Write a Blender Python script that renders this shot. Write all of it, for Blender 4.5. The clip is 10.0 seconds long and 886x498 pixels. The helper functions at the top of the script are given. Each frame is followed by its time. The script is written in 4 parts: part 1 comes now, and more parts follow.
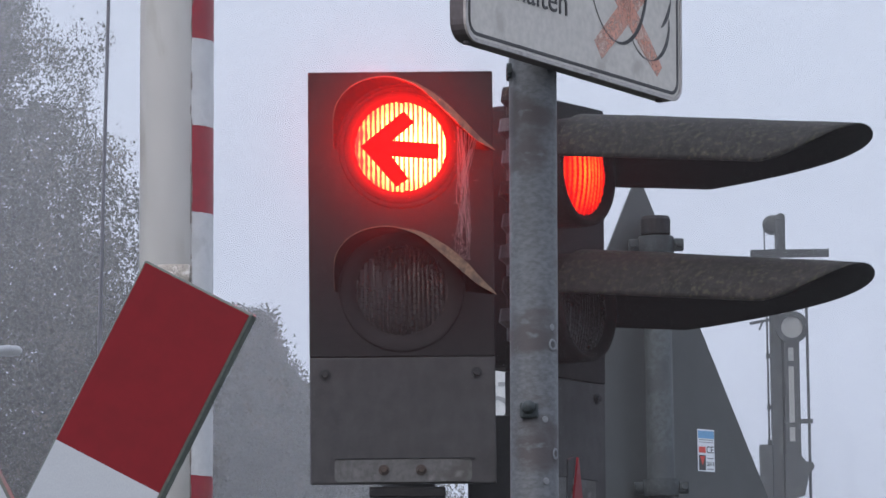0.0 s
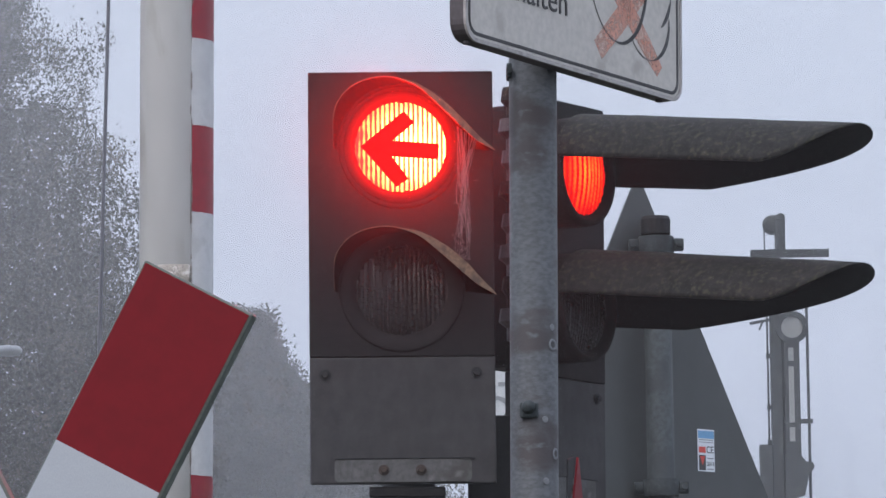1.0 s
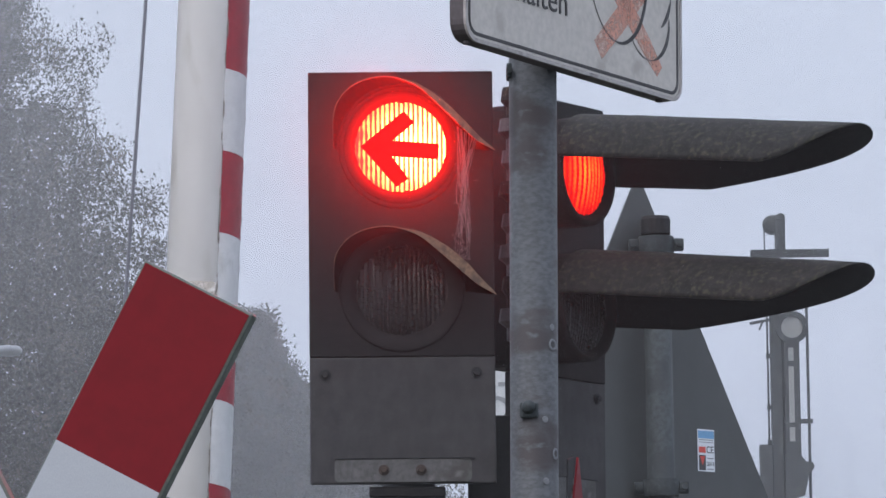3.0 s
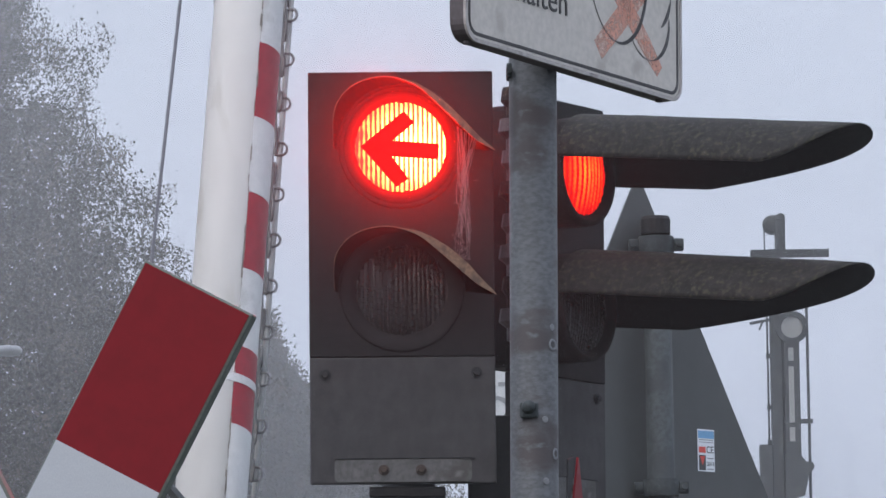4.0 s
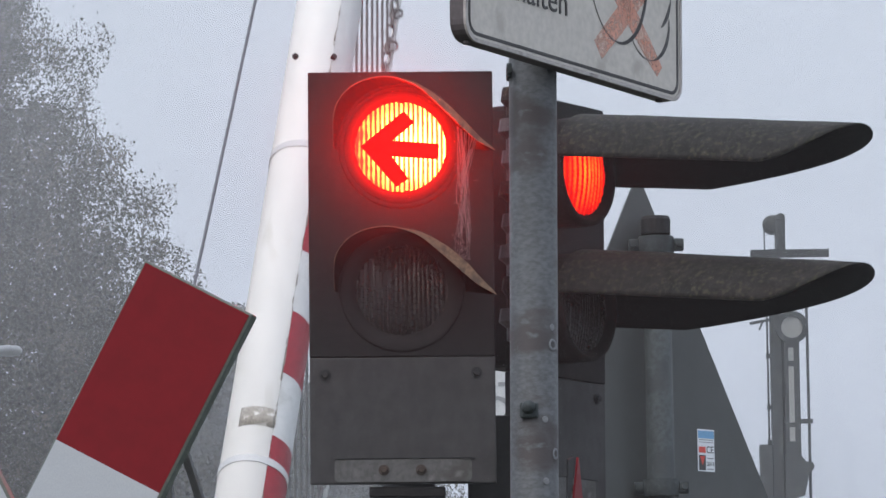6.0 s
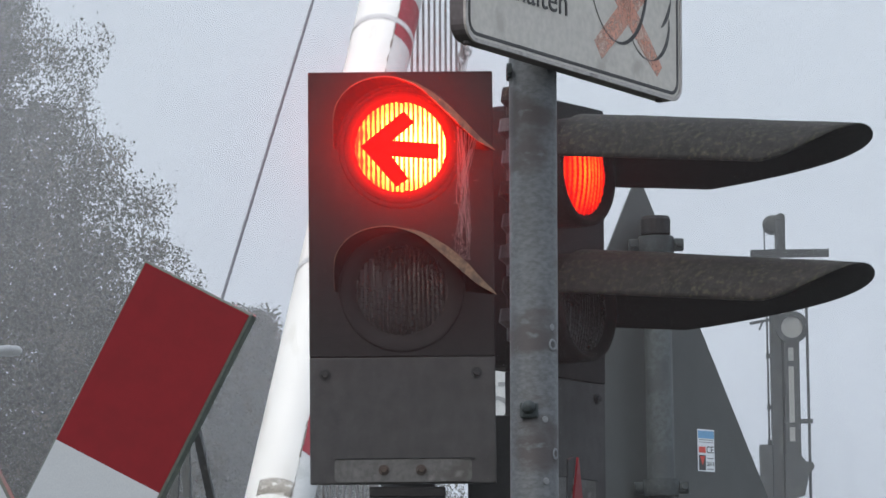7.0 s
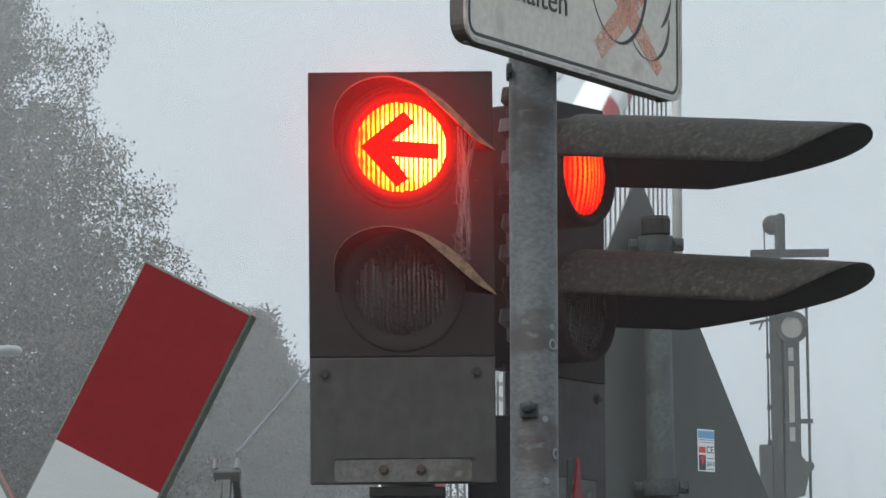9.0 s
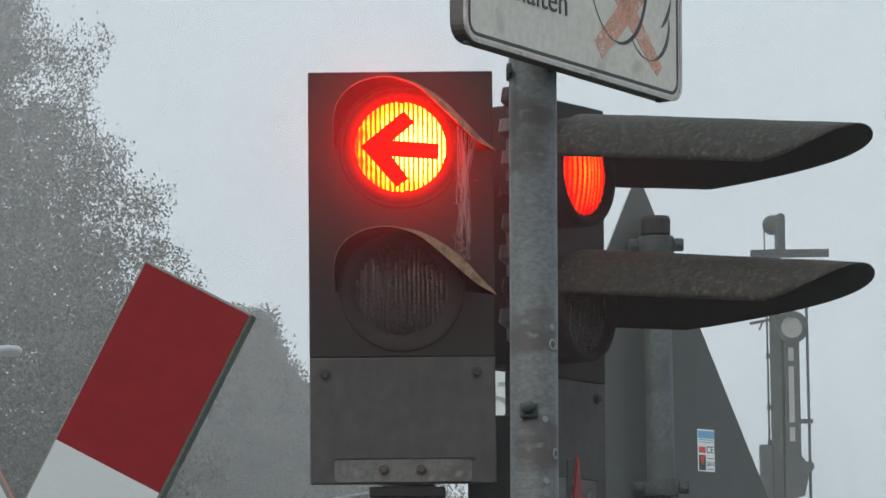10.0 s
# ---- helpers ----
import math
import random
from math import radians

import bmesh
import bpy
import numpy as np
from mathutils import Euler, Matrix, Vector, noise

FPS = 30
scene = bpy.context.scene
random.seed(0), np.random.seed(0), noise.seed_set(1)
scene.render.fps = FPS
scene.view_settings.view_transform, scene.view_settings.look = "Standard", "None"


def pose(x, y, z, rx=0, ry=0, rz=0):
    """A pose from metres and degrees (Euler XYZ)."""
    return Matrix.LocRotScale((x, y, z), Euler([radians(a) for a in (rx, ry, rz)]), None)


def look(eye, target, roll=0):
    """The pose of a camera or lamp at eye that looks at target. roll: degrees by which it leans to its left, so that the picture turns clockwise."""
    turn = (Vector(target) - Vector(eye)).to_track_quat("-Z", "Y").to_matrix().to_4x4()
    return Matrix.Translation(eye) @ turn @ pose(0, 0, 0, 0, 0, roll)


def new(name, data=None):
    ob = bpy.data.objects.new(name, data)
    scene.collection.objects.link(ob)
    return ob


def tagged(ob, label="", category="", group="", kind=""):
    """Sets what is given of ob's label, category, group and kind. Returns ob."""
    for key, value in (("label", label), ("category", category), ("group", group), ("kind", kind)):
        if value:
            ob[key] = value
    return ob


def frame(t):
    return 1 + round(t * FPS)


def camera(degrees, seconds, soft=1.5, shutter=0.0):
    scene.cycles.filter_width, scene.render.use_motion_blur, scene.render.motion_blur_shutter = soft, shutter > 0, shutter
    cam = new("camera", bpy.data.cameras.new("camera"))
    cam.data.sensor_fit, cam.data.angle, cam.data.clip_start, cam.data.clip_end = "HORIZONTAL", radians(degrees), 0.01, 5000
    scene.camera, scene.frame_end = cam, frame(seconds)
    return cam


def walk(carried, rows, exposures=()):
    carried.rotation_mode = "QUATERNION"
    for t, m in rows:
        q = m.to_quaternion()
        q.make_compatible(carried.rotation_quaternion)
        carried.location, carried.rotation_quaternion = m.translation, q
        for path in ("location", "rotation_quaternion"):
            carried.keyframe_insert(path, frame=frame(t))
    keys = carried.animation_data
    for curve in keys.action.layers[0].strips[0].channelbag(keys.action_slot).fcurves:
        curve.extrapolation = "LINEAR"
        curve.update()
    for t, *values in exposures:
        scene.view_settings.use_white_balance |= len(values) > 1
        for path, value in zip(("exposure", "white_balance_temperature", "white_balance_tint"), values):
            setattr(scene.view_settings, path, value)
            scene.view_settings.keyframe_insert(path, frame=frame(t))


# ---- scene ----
LENS = 8.967
cam = camera(LENS, 10.0, soft=1.5, shutter=0.5)
EYE = (0.0, 0.0, 1.45)
AIM = (0.0, 10.0, 1.45 + 10.0 * math.tan(0.1208))
walk(cam, [(0.0, look(EYE, AIM, -0.14)), (10.0, look(EYE, AIM, -0.14))],
     exposures=[(0.0, 0.0, 5850, 16), (2.5, 0.0, 5850, 16), (4.5, 0.0, 5920, 15), (5.5, 0.0, 6000, 14), (7.5, 0.0, 6150, 8), (9.0, 0.0, 6270, 4), (10.0, 0.0, 6320, 3)])

# ---- sky and light: a foggy, overcast morning ----
world = bpy.data.worlds.new("foggy_sky")
scene.world = world
world.use_nodes = True
wn, wl = world.node_tree.nodes, world.node_tree.links
wn.clear()
w_out = wn.new("ShaderNodeOutputWorld")
w_bg = wn.new("ShaderNodeBackground")
w_sky = wn.new("ShaderNodeTexSky")
w_sky.sky_type, w_sky.sun_disc = "NISHITA", False
w_sky.sun_elevation, w_sky.sun_rotation = radians(38), radians(215)
w_sky.air_density, w_sky.dust_density = 2.0, 6.0
w_scale = wn.new("ShaderNodeVectorMath")
w_scale.operation = "SCALE"
w_scale.inputs["Scale"].default_value = 0.03
w_co = wn.new("ShaderNodeTexCoord")
w_sep = wn.new("ShaderNodeSeparateXYZ")
w_ramp = wn.new("ShaderNodeValToRGB")
w_ramp.color_ramp.elements[0].position, w_ramp.color_ramp.elements[0].color = 0.0, (0.50, 0.55, 0.63, 1)
w_ramp.color_ramp.elements[1].position, w_ramp.color_ramp.elements[1].color = 1.0, (1.0, 1.03, 1.08, 1)
w_mid = w_ramp.color_ramp.elements.new(0.25)
w_mid.color = (0.60, 0.65, 0.73, 1)
w_add = wn.new("ShaderNodeVectorMath")
w_add.operation = "ADD"
wl.new(w_co.outputs["Generated"], w_sep.inputs[0])
wl.new(w_sep.outputs["Z"], w_ramp.inputs["Fac"])
wl.new(w_sky.outputs["Color"], w_scale.inputs[0])
wl.new(w_scale.outputs[0], w_add.inputs[0])
wl.new(w_ramp.outputs["Color"], w_add.inputs[1])
wl.new(w_add.outputs[0], w_bg.inputs["Color"])
w_bg.inputs["Strength"].default_value = 1.48
wl.new(w_bg.outputs[0], w_out.inputs["Surface"])

sun = new("sun", bpy.data.lights.new("sun", "SUN"))
sun.data.energy, sun.data.angle, sun.data.color = 1.1, radians(30), (1.0, 0.97, 0.92)
sun.matrix_world = look((-14, -20, 24), (0, 0, 0))

# added unseen red lamp just before the lit signal glass, to spread its halo
halo_light = new("halo_light", bpy.data.lights.new("halo_light", "AREA"))
halo_light.data.shape, halo_light.data.size = "DISK", 0.19
halo_light.data.energy, halo_light.data.color = 20.0, (1.0, 0.0, 0.0)
halo_light.matrix_world = look((-0.0945, 12.464, 3.1965), (-0.0945, 10.0, 3.1965))


# ---- materials ----
def mat(name, color, rough=0.6, metal=0.0, var=0.25, scale=18.0, bump=0.15, stain=None, stain_scale=3.0,
        stain_at=0.6, stretch=(1, 1, 1), spec=0.5, per_island=0.0, stain2=None, stain2_scale=20.0, stain2_at=0.55):
    """A surface with fine grain, broad uneven tone, optional stains and fine relief."""
    m = bpy.data.materials.new(name)
    m.use_nodes = True
    n, l = m.node_tree.nodes, m.node_tree.links
    b = n["Principled BSDF"]
    b.inputs["Metallic"].default_value = metal
    b.inputs["Specular IOR Level"].default_value = spec
    co = n.new("ShaderNodeTexCoord")
    mp = n.new("ShaderNodeMapping")
    mp.inputs["Scale"].default_value = stretch
    l.new(co.outputs["Object"], mp.inputs["Vector"])

    def noise_tex(s, detail=5.0):
        t = n.new("ShaderNodeTexNoise")
        t.inputs["Scale"].default_value, t.inputs["Detail"].default_value = s, detail
        l.new(mp.outputs[0], t.inputs["Vector"])
        return t

    def mix(fac, a, c):
        x = n.new("ShaderNodeMix")
        x.data_type = "RGBA"
        l.new(fac, x.inputs[0])
        for sock, v in ((x.inputs[6], a), (x.inputs[7], c)):
            if isinstance(v, tuple):
                sock.default_value = (*v, 1)
            else:
                l.new(v, sock)
        return x.outputs[2]

    fine, broad = noise_tex(scale * 6, 8.0), noise_tex(scale * 0.35, 4.0)
    dark = tuple(c * (1 - var) for c in color)
    light = tuple(min(1.0, c * (1 + var)) for c in color)
    tone = mix(broad.outputs["Fac"], dark, light)
    crisp = n.new("ShaderNodeMapRange")
    crisp.inputs["From Min"].default_value, crisp.inputs["From Max"].default_value = 0.36, 0.64
    l.new(fine.outputs["Fac"], crisp.inputs["Value"])
    grain = mix(crisp.outputs[0], tuple(c * (1 - 0.9 * var) for c in color), tuple(min(1, c * (1 + 0.9 * var)) for c in color))
    half = n.new("ShaderNodeMix")
    half.data_type = "RGBA"
    half.inputs[0].default_value = 0.5
    l.new(tone, half.inputs[6])
    l.new(grain, half.inputs[7])
    col = half.outputs[2]
    if stain:
        st = noise_tex(stain_scale, 7.0)
        rp = n.new("ShaderNodeValToRGB")
        rp.color_ramp.elements[0].position, rp.color_ramp.elements[1].position = stain_at, min(1.0, stain_at + 0.12)
        l.new(st.outputs["Fac"], rp.inputs["Fac"])
        col = mix(rp.outputs["Color"], col, stain)
    if stain2:
        st = noise_tex(stain2_scale, 6.0)
        rp = n.new("ShaderNodeValToRGB")
        rp.color_ramp.elements[0].position, rp.color_ramp.elements[1].position = stain2_at, min(1.0, stain2_at + 0.16)
        l.new(st.outputs["Fac"], rp.inputs["Fac"])
        col = mix(rp.outputs["Color"], col, stain2)
    if per_island:
        geo, hs, mr = n.new("ShaderNodeNewGeometry"), n.new("ShaderNodeHueSaturation"), n.new("ShaderNodeMapRange")
        mr.inputs["To Min"].default_value, mr.inputs["To Max"].default_value = 1 - per_island, 1 + per_island
        l.new(geo.outputs["Random Per Island"], mr.inputs["Value"])
        l.new(mr.outputs[0], hs.inputs["Value"])
        l.new(col, hs.inputs["Color"])
        col = hs.outputs["Color"]
    l.new(col, b.inputs["Base Color"])
    rr = n.new("ShaderNodeMapRange")
    rr.inputs["To Min"].default_value, rr.inputs["To Max"].default_value = max(0.05, rough - 0.12), min(1.0, rough + 0.12)
    l.new(broad.outputs["Fac"], rr.inputs["Value"])
    l.new(rr.outputs[0], b.inputs["Roughness"])
    if bump:
        bp = n.new("ShaderNodeBump")
        bp.inputs["Strength"].default_value, bp.inputs["Distance"].default_value = bump, 0.002
        l.new(fine.outputs["Fac"], bp.inputs["Height"])
        l.new(bp.outputs[0], b.inputs["Normal"])
    return m


def lit_lens(name, hot, rim, hot_power, rim_power, ribs, radius, core=None, off=0.0, full=1.5, cool=0.04, warm=0.44):
    """A lit, ribbed signal glass: hot in the middle of each rib, deeper red in the grooves and towards the rim."""
    m = bpy.data.materials.new(name)
    m.use_nodes = True
    n, l = m.node_tree.nodes, m.node_tree.links
    n.clear()
    out, em = n.new("ShaderNodeOutputMaterial"), n.new("ShaderNodeEmission")
    co, sep = n.new("ShaderNodeTexCoord"), n.new("ShaderNodeSeparateXYZ")
    l.new(co.outputs["Object"], sep.inputs[0])

    def calc(op, a, c=None):
        x = n.new("ShaderNodeMath")
        x.operation = op
        for i, v in enumerate((a, c)):
            if v is None:
                continue
            if isinstance(v, (int, float)):
                x.inputs[i].default_value = v
            else:
                l.new(v, x.inputs[i])
        return x.outputs[0]
    nz = n.new("ShaderNodeTexNoise")
    nz.inputs["Scale"].default_value = 45.0
    l.new(co.outputs["Object"], nz.inputs["Vector"])
    wob = calc("MULTIPLY", calc("SUBTRACT", nz.outputs["Fac"], 0.5), 1.6)
    wave = calc("SINE", calc("ADD", calc("MULTIPLY", sep.outputs["X"], math.pi * ribs / radius), wob))
    rr = calc("SQRT", calc("ADD", calc("POWER", calc("SUBTRACT", sep.outputs["X"], off), 2.0), calc("POWER", sep.outputs["Z"], 2.0)))
    edge = calc("SUBTRACT", full, calc("MULTIPLY", rr, 1.0 / radius))
    heat = calc("MULTIPLY", edge, calc("ADD", 0.54, calc("MULTIPLY", wave, 0.50)))
    heat = calc("ADD", heat, calc("MULTIPLY", calc("SUBTRACT", nz.outputs["Fac"], 0.5), 0.5))
    ramp = n.new("ShaderNodeValToRGB")
    ramp.color_ramp.elements[0].position, ramp.color_ramp.elements[0].color = cool, (*[c * rim_power for c in rim], 1)
    ramp.color_ramp.elements[1].position, ramp.color_ramp.elements[1].color = warm, (*[c * hot_power for c in hot], 1)
    if core:
        ramp.color_ramp.elements.new(min(1.0, warm + 0.40)).color = (*[c * hot_power for c in core], 1)
    l.new(heat, ramp.inputs["Fac"])
    l.new(ramp.outputs["Color"], em.inputs["Color"])
    l.new(em.outputs[0], out.inputs["Surface"])
    return m


def glow(name, color, power):
    m = bpy.data.materials.new(name)
    m.use_nodes = True
    b = m.node_tree.nodes["Principled BSDF"]
    b.inputs["Base Color"].default_value = (*[c * 0.06 for c in color], 1)
    b.inputs["Emission Color"].default_value = (*color, 1)
    b.inputs["Specular IOR Level"].default_value, b.inputs["Roughness"].default_value = 0.05, 0.9
    b.inputs["Emission Strength"].default_value = power
    return m


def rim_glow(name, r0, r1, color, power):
    """Added ring that emits the red lamp's halo itself, fading outwards."""
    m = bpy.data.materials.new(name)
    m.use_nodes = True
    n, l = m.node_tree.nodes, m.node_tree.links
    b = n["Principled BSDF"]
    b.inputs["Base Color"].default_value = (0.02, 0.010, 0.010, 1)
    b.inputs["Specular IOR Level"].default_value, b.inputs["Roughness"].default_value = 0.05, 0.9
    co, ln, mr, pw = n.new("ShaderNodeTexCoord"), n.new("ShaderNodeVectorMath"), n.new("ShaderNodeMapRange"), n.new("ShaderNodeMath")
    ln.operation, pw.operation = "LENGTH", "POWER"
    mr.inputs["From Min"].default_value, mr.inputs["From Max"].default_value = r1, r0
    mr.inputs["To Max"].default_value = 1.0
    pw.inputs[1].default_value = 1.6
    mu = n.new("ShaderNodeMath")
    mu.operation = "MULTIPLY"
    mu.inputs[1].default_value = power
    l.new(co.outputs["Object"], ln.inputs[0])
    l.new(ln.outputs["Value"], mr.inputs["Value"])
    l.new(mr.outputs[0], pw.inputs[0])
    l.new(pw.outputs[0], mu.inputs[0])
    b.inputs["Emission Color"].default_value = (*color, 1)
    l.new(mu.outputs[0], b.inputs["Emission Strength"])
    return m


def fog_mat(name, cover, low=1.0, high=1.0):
    """Flat sheet standing in for fog: lets part of the light through and scatters the rest; low and high thin or
    thicken it 4 and 18 m up.
    """
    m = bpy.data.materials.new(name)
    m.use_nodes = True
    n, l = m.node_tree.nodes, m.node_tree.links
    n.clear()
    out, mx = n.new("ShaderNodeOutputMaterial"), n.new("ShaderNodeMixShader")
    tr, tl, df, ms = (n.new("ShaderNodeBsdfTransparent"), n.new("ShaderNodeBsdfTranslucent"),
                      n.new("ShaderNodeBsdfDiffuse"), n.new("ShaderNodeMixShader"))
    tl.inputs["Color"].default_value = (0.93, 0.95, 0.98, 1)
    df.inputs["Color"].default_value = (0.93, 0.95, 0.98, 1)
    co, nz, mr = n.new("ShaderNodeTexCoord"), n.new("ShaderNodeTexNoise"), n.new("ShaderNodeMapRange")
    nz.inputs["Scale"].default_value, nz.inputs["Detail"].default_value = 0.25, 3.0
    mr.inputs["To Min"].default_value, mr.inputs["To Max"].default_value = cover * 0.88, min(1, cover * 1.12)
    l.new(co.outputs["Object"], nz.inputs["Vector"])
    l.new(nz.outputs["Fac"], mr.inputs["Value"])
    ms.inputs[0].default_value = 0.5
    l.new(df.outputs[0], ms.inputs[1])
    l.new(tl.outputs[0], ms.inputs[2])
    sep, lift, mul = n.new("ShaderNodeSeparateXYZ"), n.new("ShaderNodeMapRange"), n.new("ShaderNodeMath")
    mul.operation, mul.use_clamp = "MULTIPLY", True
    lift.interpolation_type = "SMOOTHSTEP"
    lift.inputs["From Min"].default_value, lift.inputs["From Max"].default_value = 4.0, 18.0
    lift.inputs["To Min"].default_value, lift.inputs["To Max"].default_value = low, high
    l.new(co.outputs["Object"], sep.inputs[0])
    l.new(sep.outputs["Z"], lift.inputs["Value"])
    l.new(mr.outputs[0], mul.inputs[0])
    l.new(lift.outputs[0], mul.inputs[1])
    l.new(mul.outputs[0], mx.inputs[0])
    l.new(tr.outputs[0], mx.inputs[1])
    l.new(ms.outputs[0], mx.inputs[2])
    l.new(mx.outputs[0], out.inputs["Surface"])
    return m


def spray_mat(name, color):
    """Thin sprayed paint: speckled cover that lets the face show through."""
    m = bpy.data.materials.new(name)
    m.use_nodes = True
    n, l = m.node_tree.nodes, m.node_tree.links
    b = n["Principled BSDF"]
    b.inputs["Base Color"].default_value, b.inputs["Roughness"].default_value = (*color, 1), 0.8
    co = n.new("ShaderNodeTexCoord")
    fine, broad, add, rp = n.new("ShaderNodeTexNoise"), n.new("ShaderNodeTexNoise"), n.new("ShaderNodeMath"), n.new("ShaderNodeMapRange")
    fine.inputs["Scale"].default_value, fine.inputs["Detail"].default_value = 160.0, 4.0
    broad.inputs["Scale"].default_value = 22.0
    for t in (fine, broad):
        l.new(co.outputs["Object"], t.inputs["Vector"])
    l.new(fine.outputs["Fac"], add.inputs[0])
    l.new(broad.outputs["Fac"], add.inputs[1])
    rp.inputs["From Min"].default_value, rp.inputs["From Max"].default_value = 0.72, 1.22
    rp.inputs["To Min"].default_value, rp.inputs["To Max"].default_value = 0.10, 0.62
    l.new(add.outputs[0], rp.inputs["Value"])
    l.new(rp.outputs[0], b.inputs["Alpha"])
    return m


M_BLACK = mat("sooty_black_paint", (0.0068, 0.0054, 0.0056), 0.72, 0, 0.45, 10, 0.1, (0.0105, 0.0083, 0.0082), 6, 0.60, spec=0.2)
M_GREYP = mat("dirty_grey_panel_paint", (0.031, 0.029, 0.030), 0.68, 0, 0.34, 5, 0.08, (0.021, 0.019, 0.019), 7, 0.54, (1, 1, 0.7), spec=0.25, stain2=(0.042, 0.036, 0.033), stain2_scale=24, stain2_at=0.66)
M_STRIP = mat("scuffed_grey_strip", (0.058, 0.056, 0.055), 0.65, 0, 0.45, 16, 0.12, (0.034, 0.030, 0.028), 13, 0.50, stain2=(0.095, 0.092, 0.088), stain2_scale=26, stain2_at=0.60)
M_RUST = mat("rusty_bolt", (0.045, 0.030, 0.022), 0.8, 0.2, 0.4, 60, 0.4)
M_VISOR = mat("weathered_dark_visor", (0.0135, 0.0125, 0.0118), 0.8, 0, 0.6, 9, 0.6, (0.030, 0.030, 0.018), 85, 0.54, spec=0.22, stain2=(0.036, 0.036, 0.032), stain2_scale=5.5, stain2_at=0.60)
# hood insides are coloured far darker to hold back the lamp's red light
M_HOODIN = mat("darkened_hood_inside", (0.0016, 0.0014, 0.0014), 0.9, 0, 0.4, 14, 0.2, (0.0032, 0.0028, 0.0026), 20, 0.6, spec=0.03)
# daylight on the hood's worn edge is put into this lighter tan
M_VRIM = mat("worn_daylit_visor_edge", (0.100, 0.068, 0.043), 0.85, 0, 0.5, 26, 0.4, (0.052, 0.037, 0.027), 34, 0.53)
M_COLLAR = mat("black_lamp_collar", (0.0095, 0.0078, 0.0078), 0.8, 0, 0.3, 20, 0.1, spec=0.12)
M_GALV = mat("weathered_galvanised_steel", (0.058, 0.062, 0.066), 0.62, 0.12, 0.5, 16, 0.4, (0.033, 0.029, 0.029), 7.0, 0.50, (1, 1, 1.9), spec=0.35, stain2=(0.080, 0.088, 0.094), stain2_scale=30, stain2_at=0.58)
M_GALV2 = mat("dull_galvanised_pole", (0.037, 0.044, 0.046), 0.7, 0.1, 0.45, 14, 0.25, (0.027, 0.032, 0.034), 11, 0.52, spec=0.3)
M_LIME = mat("pale_zinc_spots", (0.135, 0.142, 0.15), 0.8, 0, 0.2, 60, 0.3)
M_SIGN = mat("dirty_white_sign_face", (0.43, 0.405, 0.365), 0.6, 0, 0.16, 12, 0.05, (0.33, 0.305, 0.27), 14, 0.58)
M_SIGNRIM = mat("worn_aluminium_rim", (0.30, 0.28, 0.265), 0.5, 0.15, 0.3, 24, 0.1, (0.10, 0.085, 0.085), 18, 0.58)
M_SIGNBACK = mat("grimy_sign_flange", (0.065, 0.055, 0.058), 0.65, 0.1, 0.3, 14, 0.2)
M_INK = mat("faded_black_print", (0.030, 0.028, 0.028), 0.6, 0, 0.3, 60, 0.05)
M_SPRAY = spray_mat("faded_orange_spray_paint", (0.62, 0.33, 0.25))
M_REDFILM = mat("red_reflective_sheeting", (0.130, 0.0035, 0.0075), 0.62, 0, 0.14, 5, 0.03, spec=0.2)
M_WHITEFILM = mat("white_honeycomb_sheeting", (0.31, 0.335, 0.36), 0.5, 0, 0.08, 60, 0.15)
M_EDGE = mat("green_grey_board_edge", (0.085, 0.10, 0.085), 0.7, 0, 0.35, 24, 0.3, (0.15, 0.17, 0.13), 20, 0.6)
M_BOOM = mat("chalky_white_boom_paint", (0.70, 0.695, 0.68), 0.5, 0, 0.07, 4, 0.08, (0.57, 0.56, 0.52), 9, 0.60, (1, 1, 0.30), stain2=(0.50, 0.47, 0.41), stain2_scale=45, stain2_at=0.69)
M_BOOMRED = mat("red_boom_film", (0.205, 0.010, 0.019), 0.5, 0, 0.18, 8, 0.05, (0.26, 0.022, 0.022), 7, 0.60, spec=0.3)
M_BOOMWHITE = mat("grey_white_boom_film", (0.42, 0.425, 0.42), 0.5, 0, 0.12, 8, 0.05, (0.31, 0.315, 0.30), 9, 0.62)
M_BAND = mat("steel_strap_band", (0.42, 0.42, 0.42), 0.5, 0.15, 0.15, 30, 0.05)
M_BARE = mat("bare_flaked_patch", (0.24, 0.22, 0.19), 0.8, 0, 0.5, 40, 0.5, (0.55, 0.53, 0.49), 30, 0.56)
M_STEEL = mat("grey_hanging_steel", (0.125, 0.125, 0.125), 0.5, 0.4, 0.35, 40, 0.15, (0.065, 0.05, 0.042), 20, 0.58)
M_STRUT = mat("dark_strut_steel", (0.055, 0.060, 0.060), 0.6, 0.3, 0.35, 20, 0.2, (0.16, 0.17, 0.16), 16, 0.63)
M_WIRE = mat("stranded_steel_wire", (0.10, 0.10, 0.11), 0.5, 0.5, 0.3, 80, 0.2)
M_TRI = mat("grey_sign_back", (0.050, 0.054, 0.053), 0.65, 0.0, 0.12, 3, 0.04)
M_CLAMP = mat("black_plastic_cap", (0.016, 0.016, 0.017), 0.7, 0, 0.3, 20, 0.15, spec=0.2)
M_STICK = mat("white_sticker", (0.62, 0.64, 0.66), 0.5, 0, 0.06, 30, 0.0)
M_BLUE = mat("blue_print", (0.13, 0.29, 0.48), 0.5, 0, 0.1, 30, 0.0)
M_PRINTRED = mat("red_print", (0.50, 0.05, 0.03), 0.5, 0, 0.1, 30, 0.0)
M_PRINTGREY = mat("grey_print", (0.20, 0.21, 0.22), 0.5, 0, 0.1, 30, 0.0)
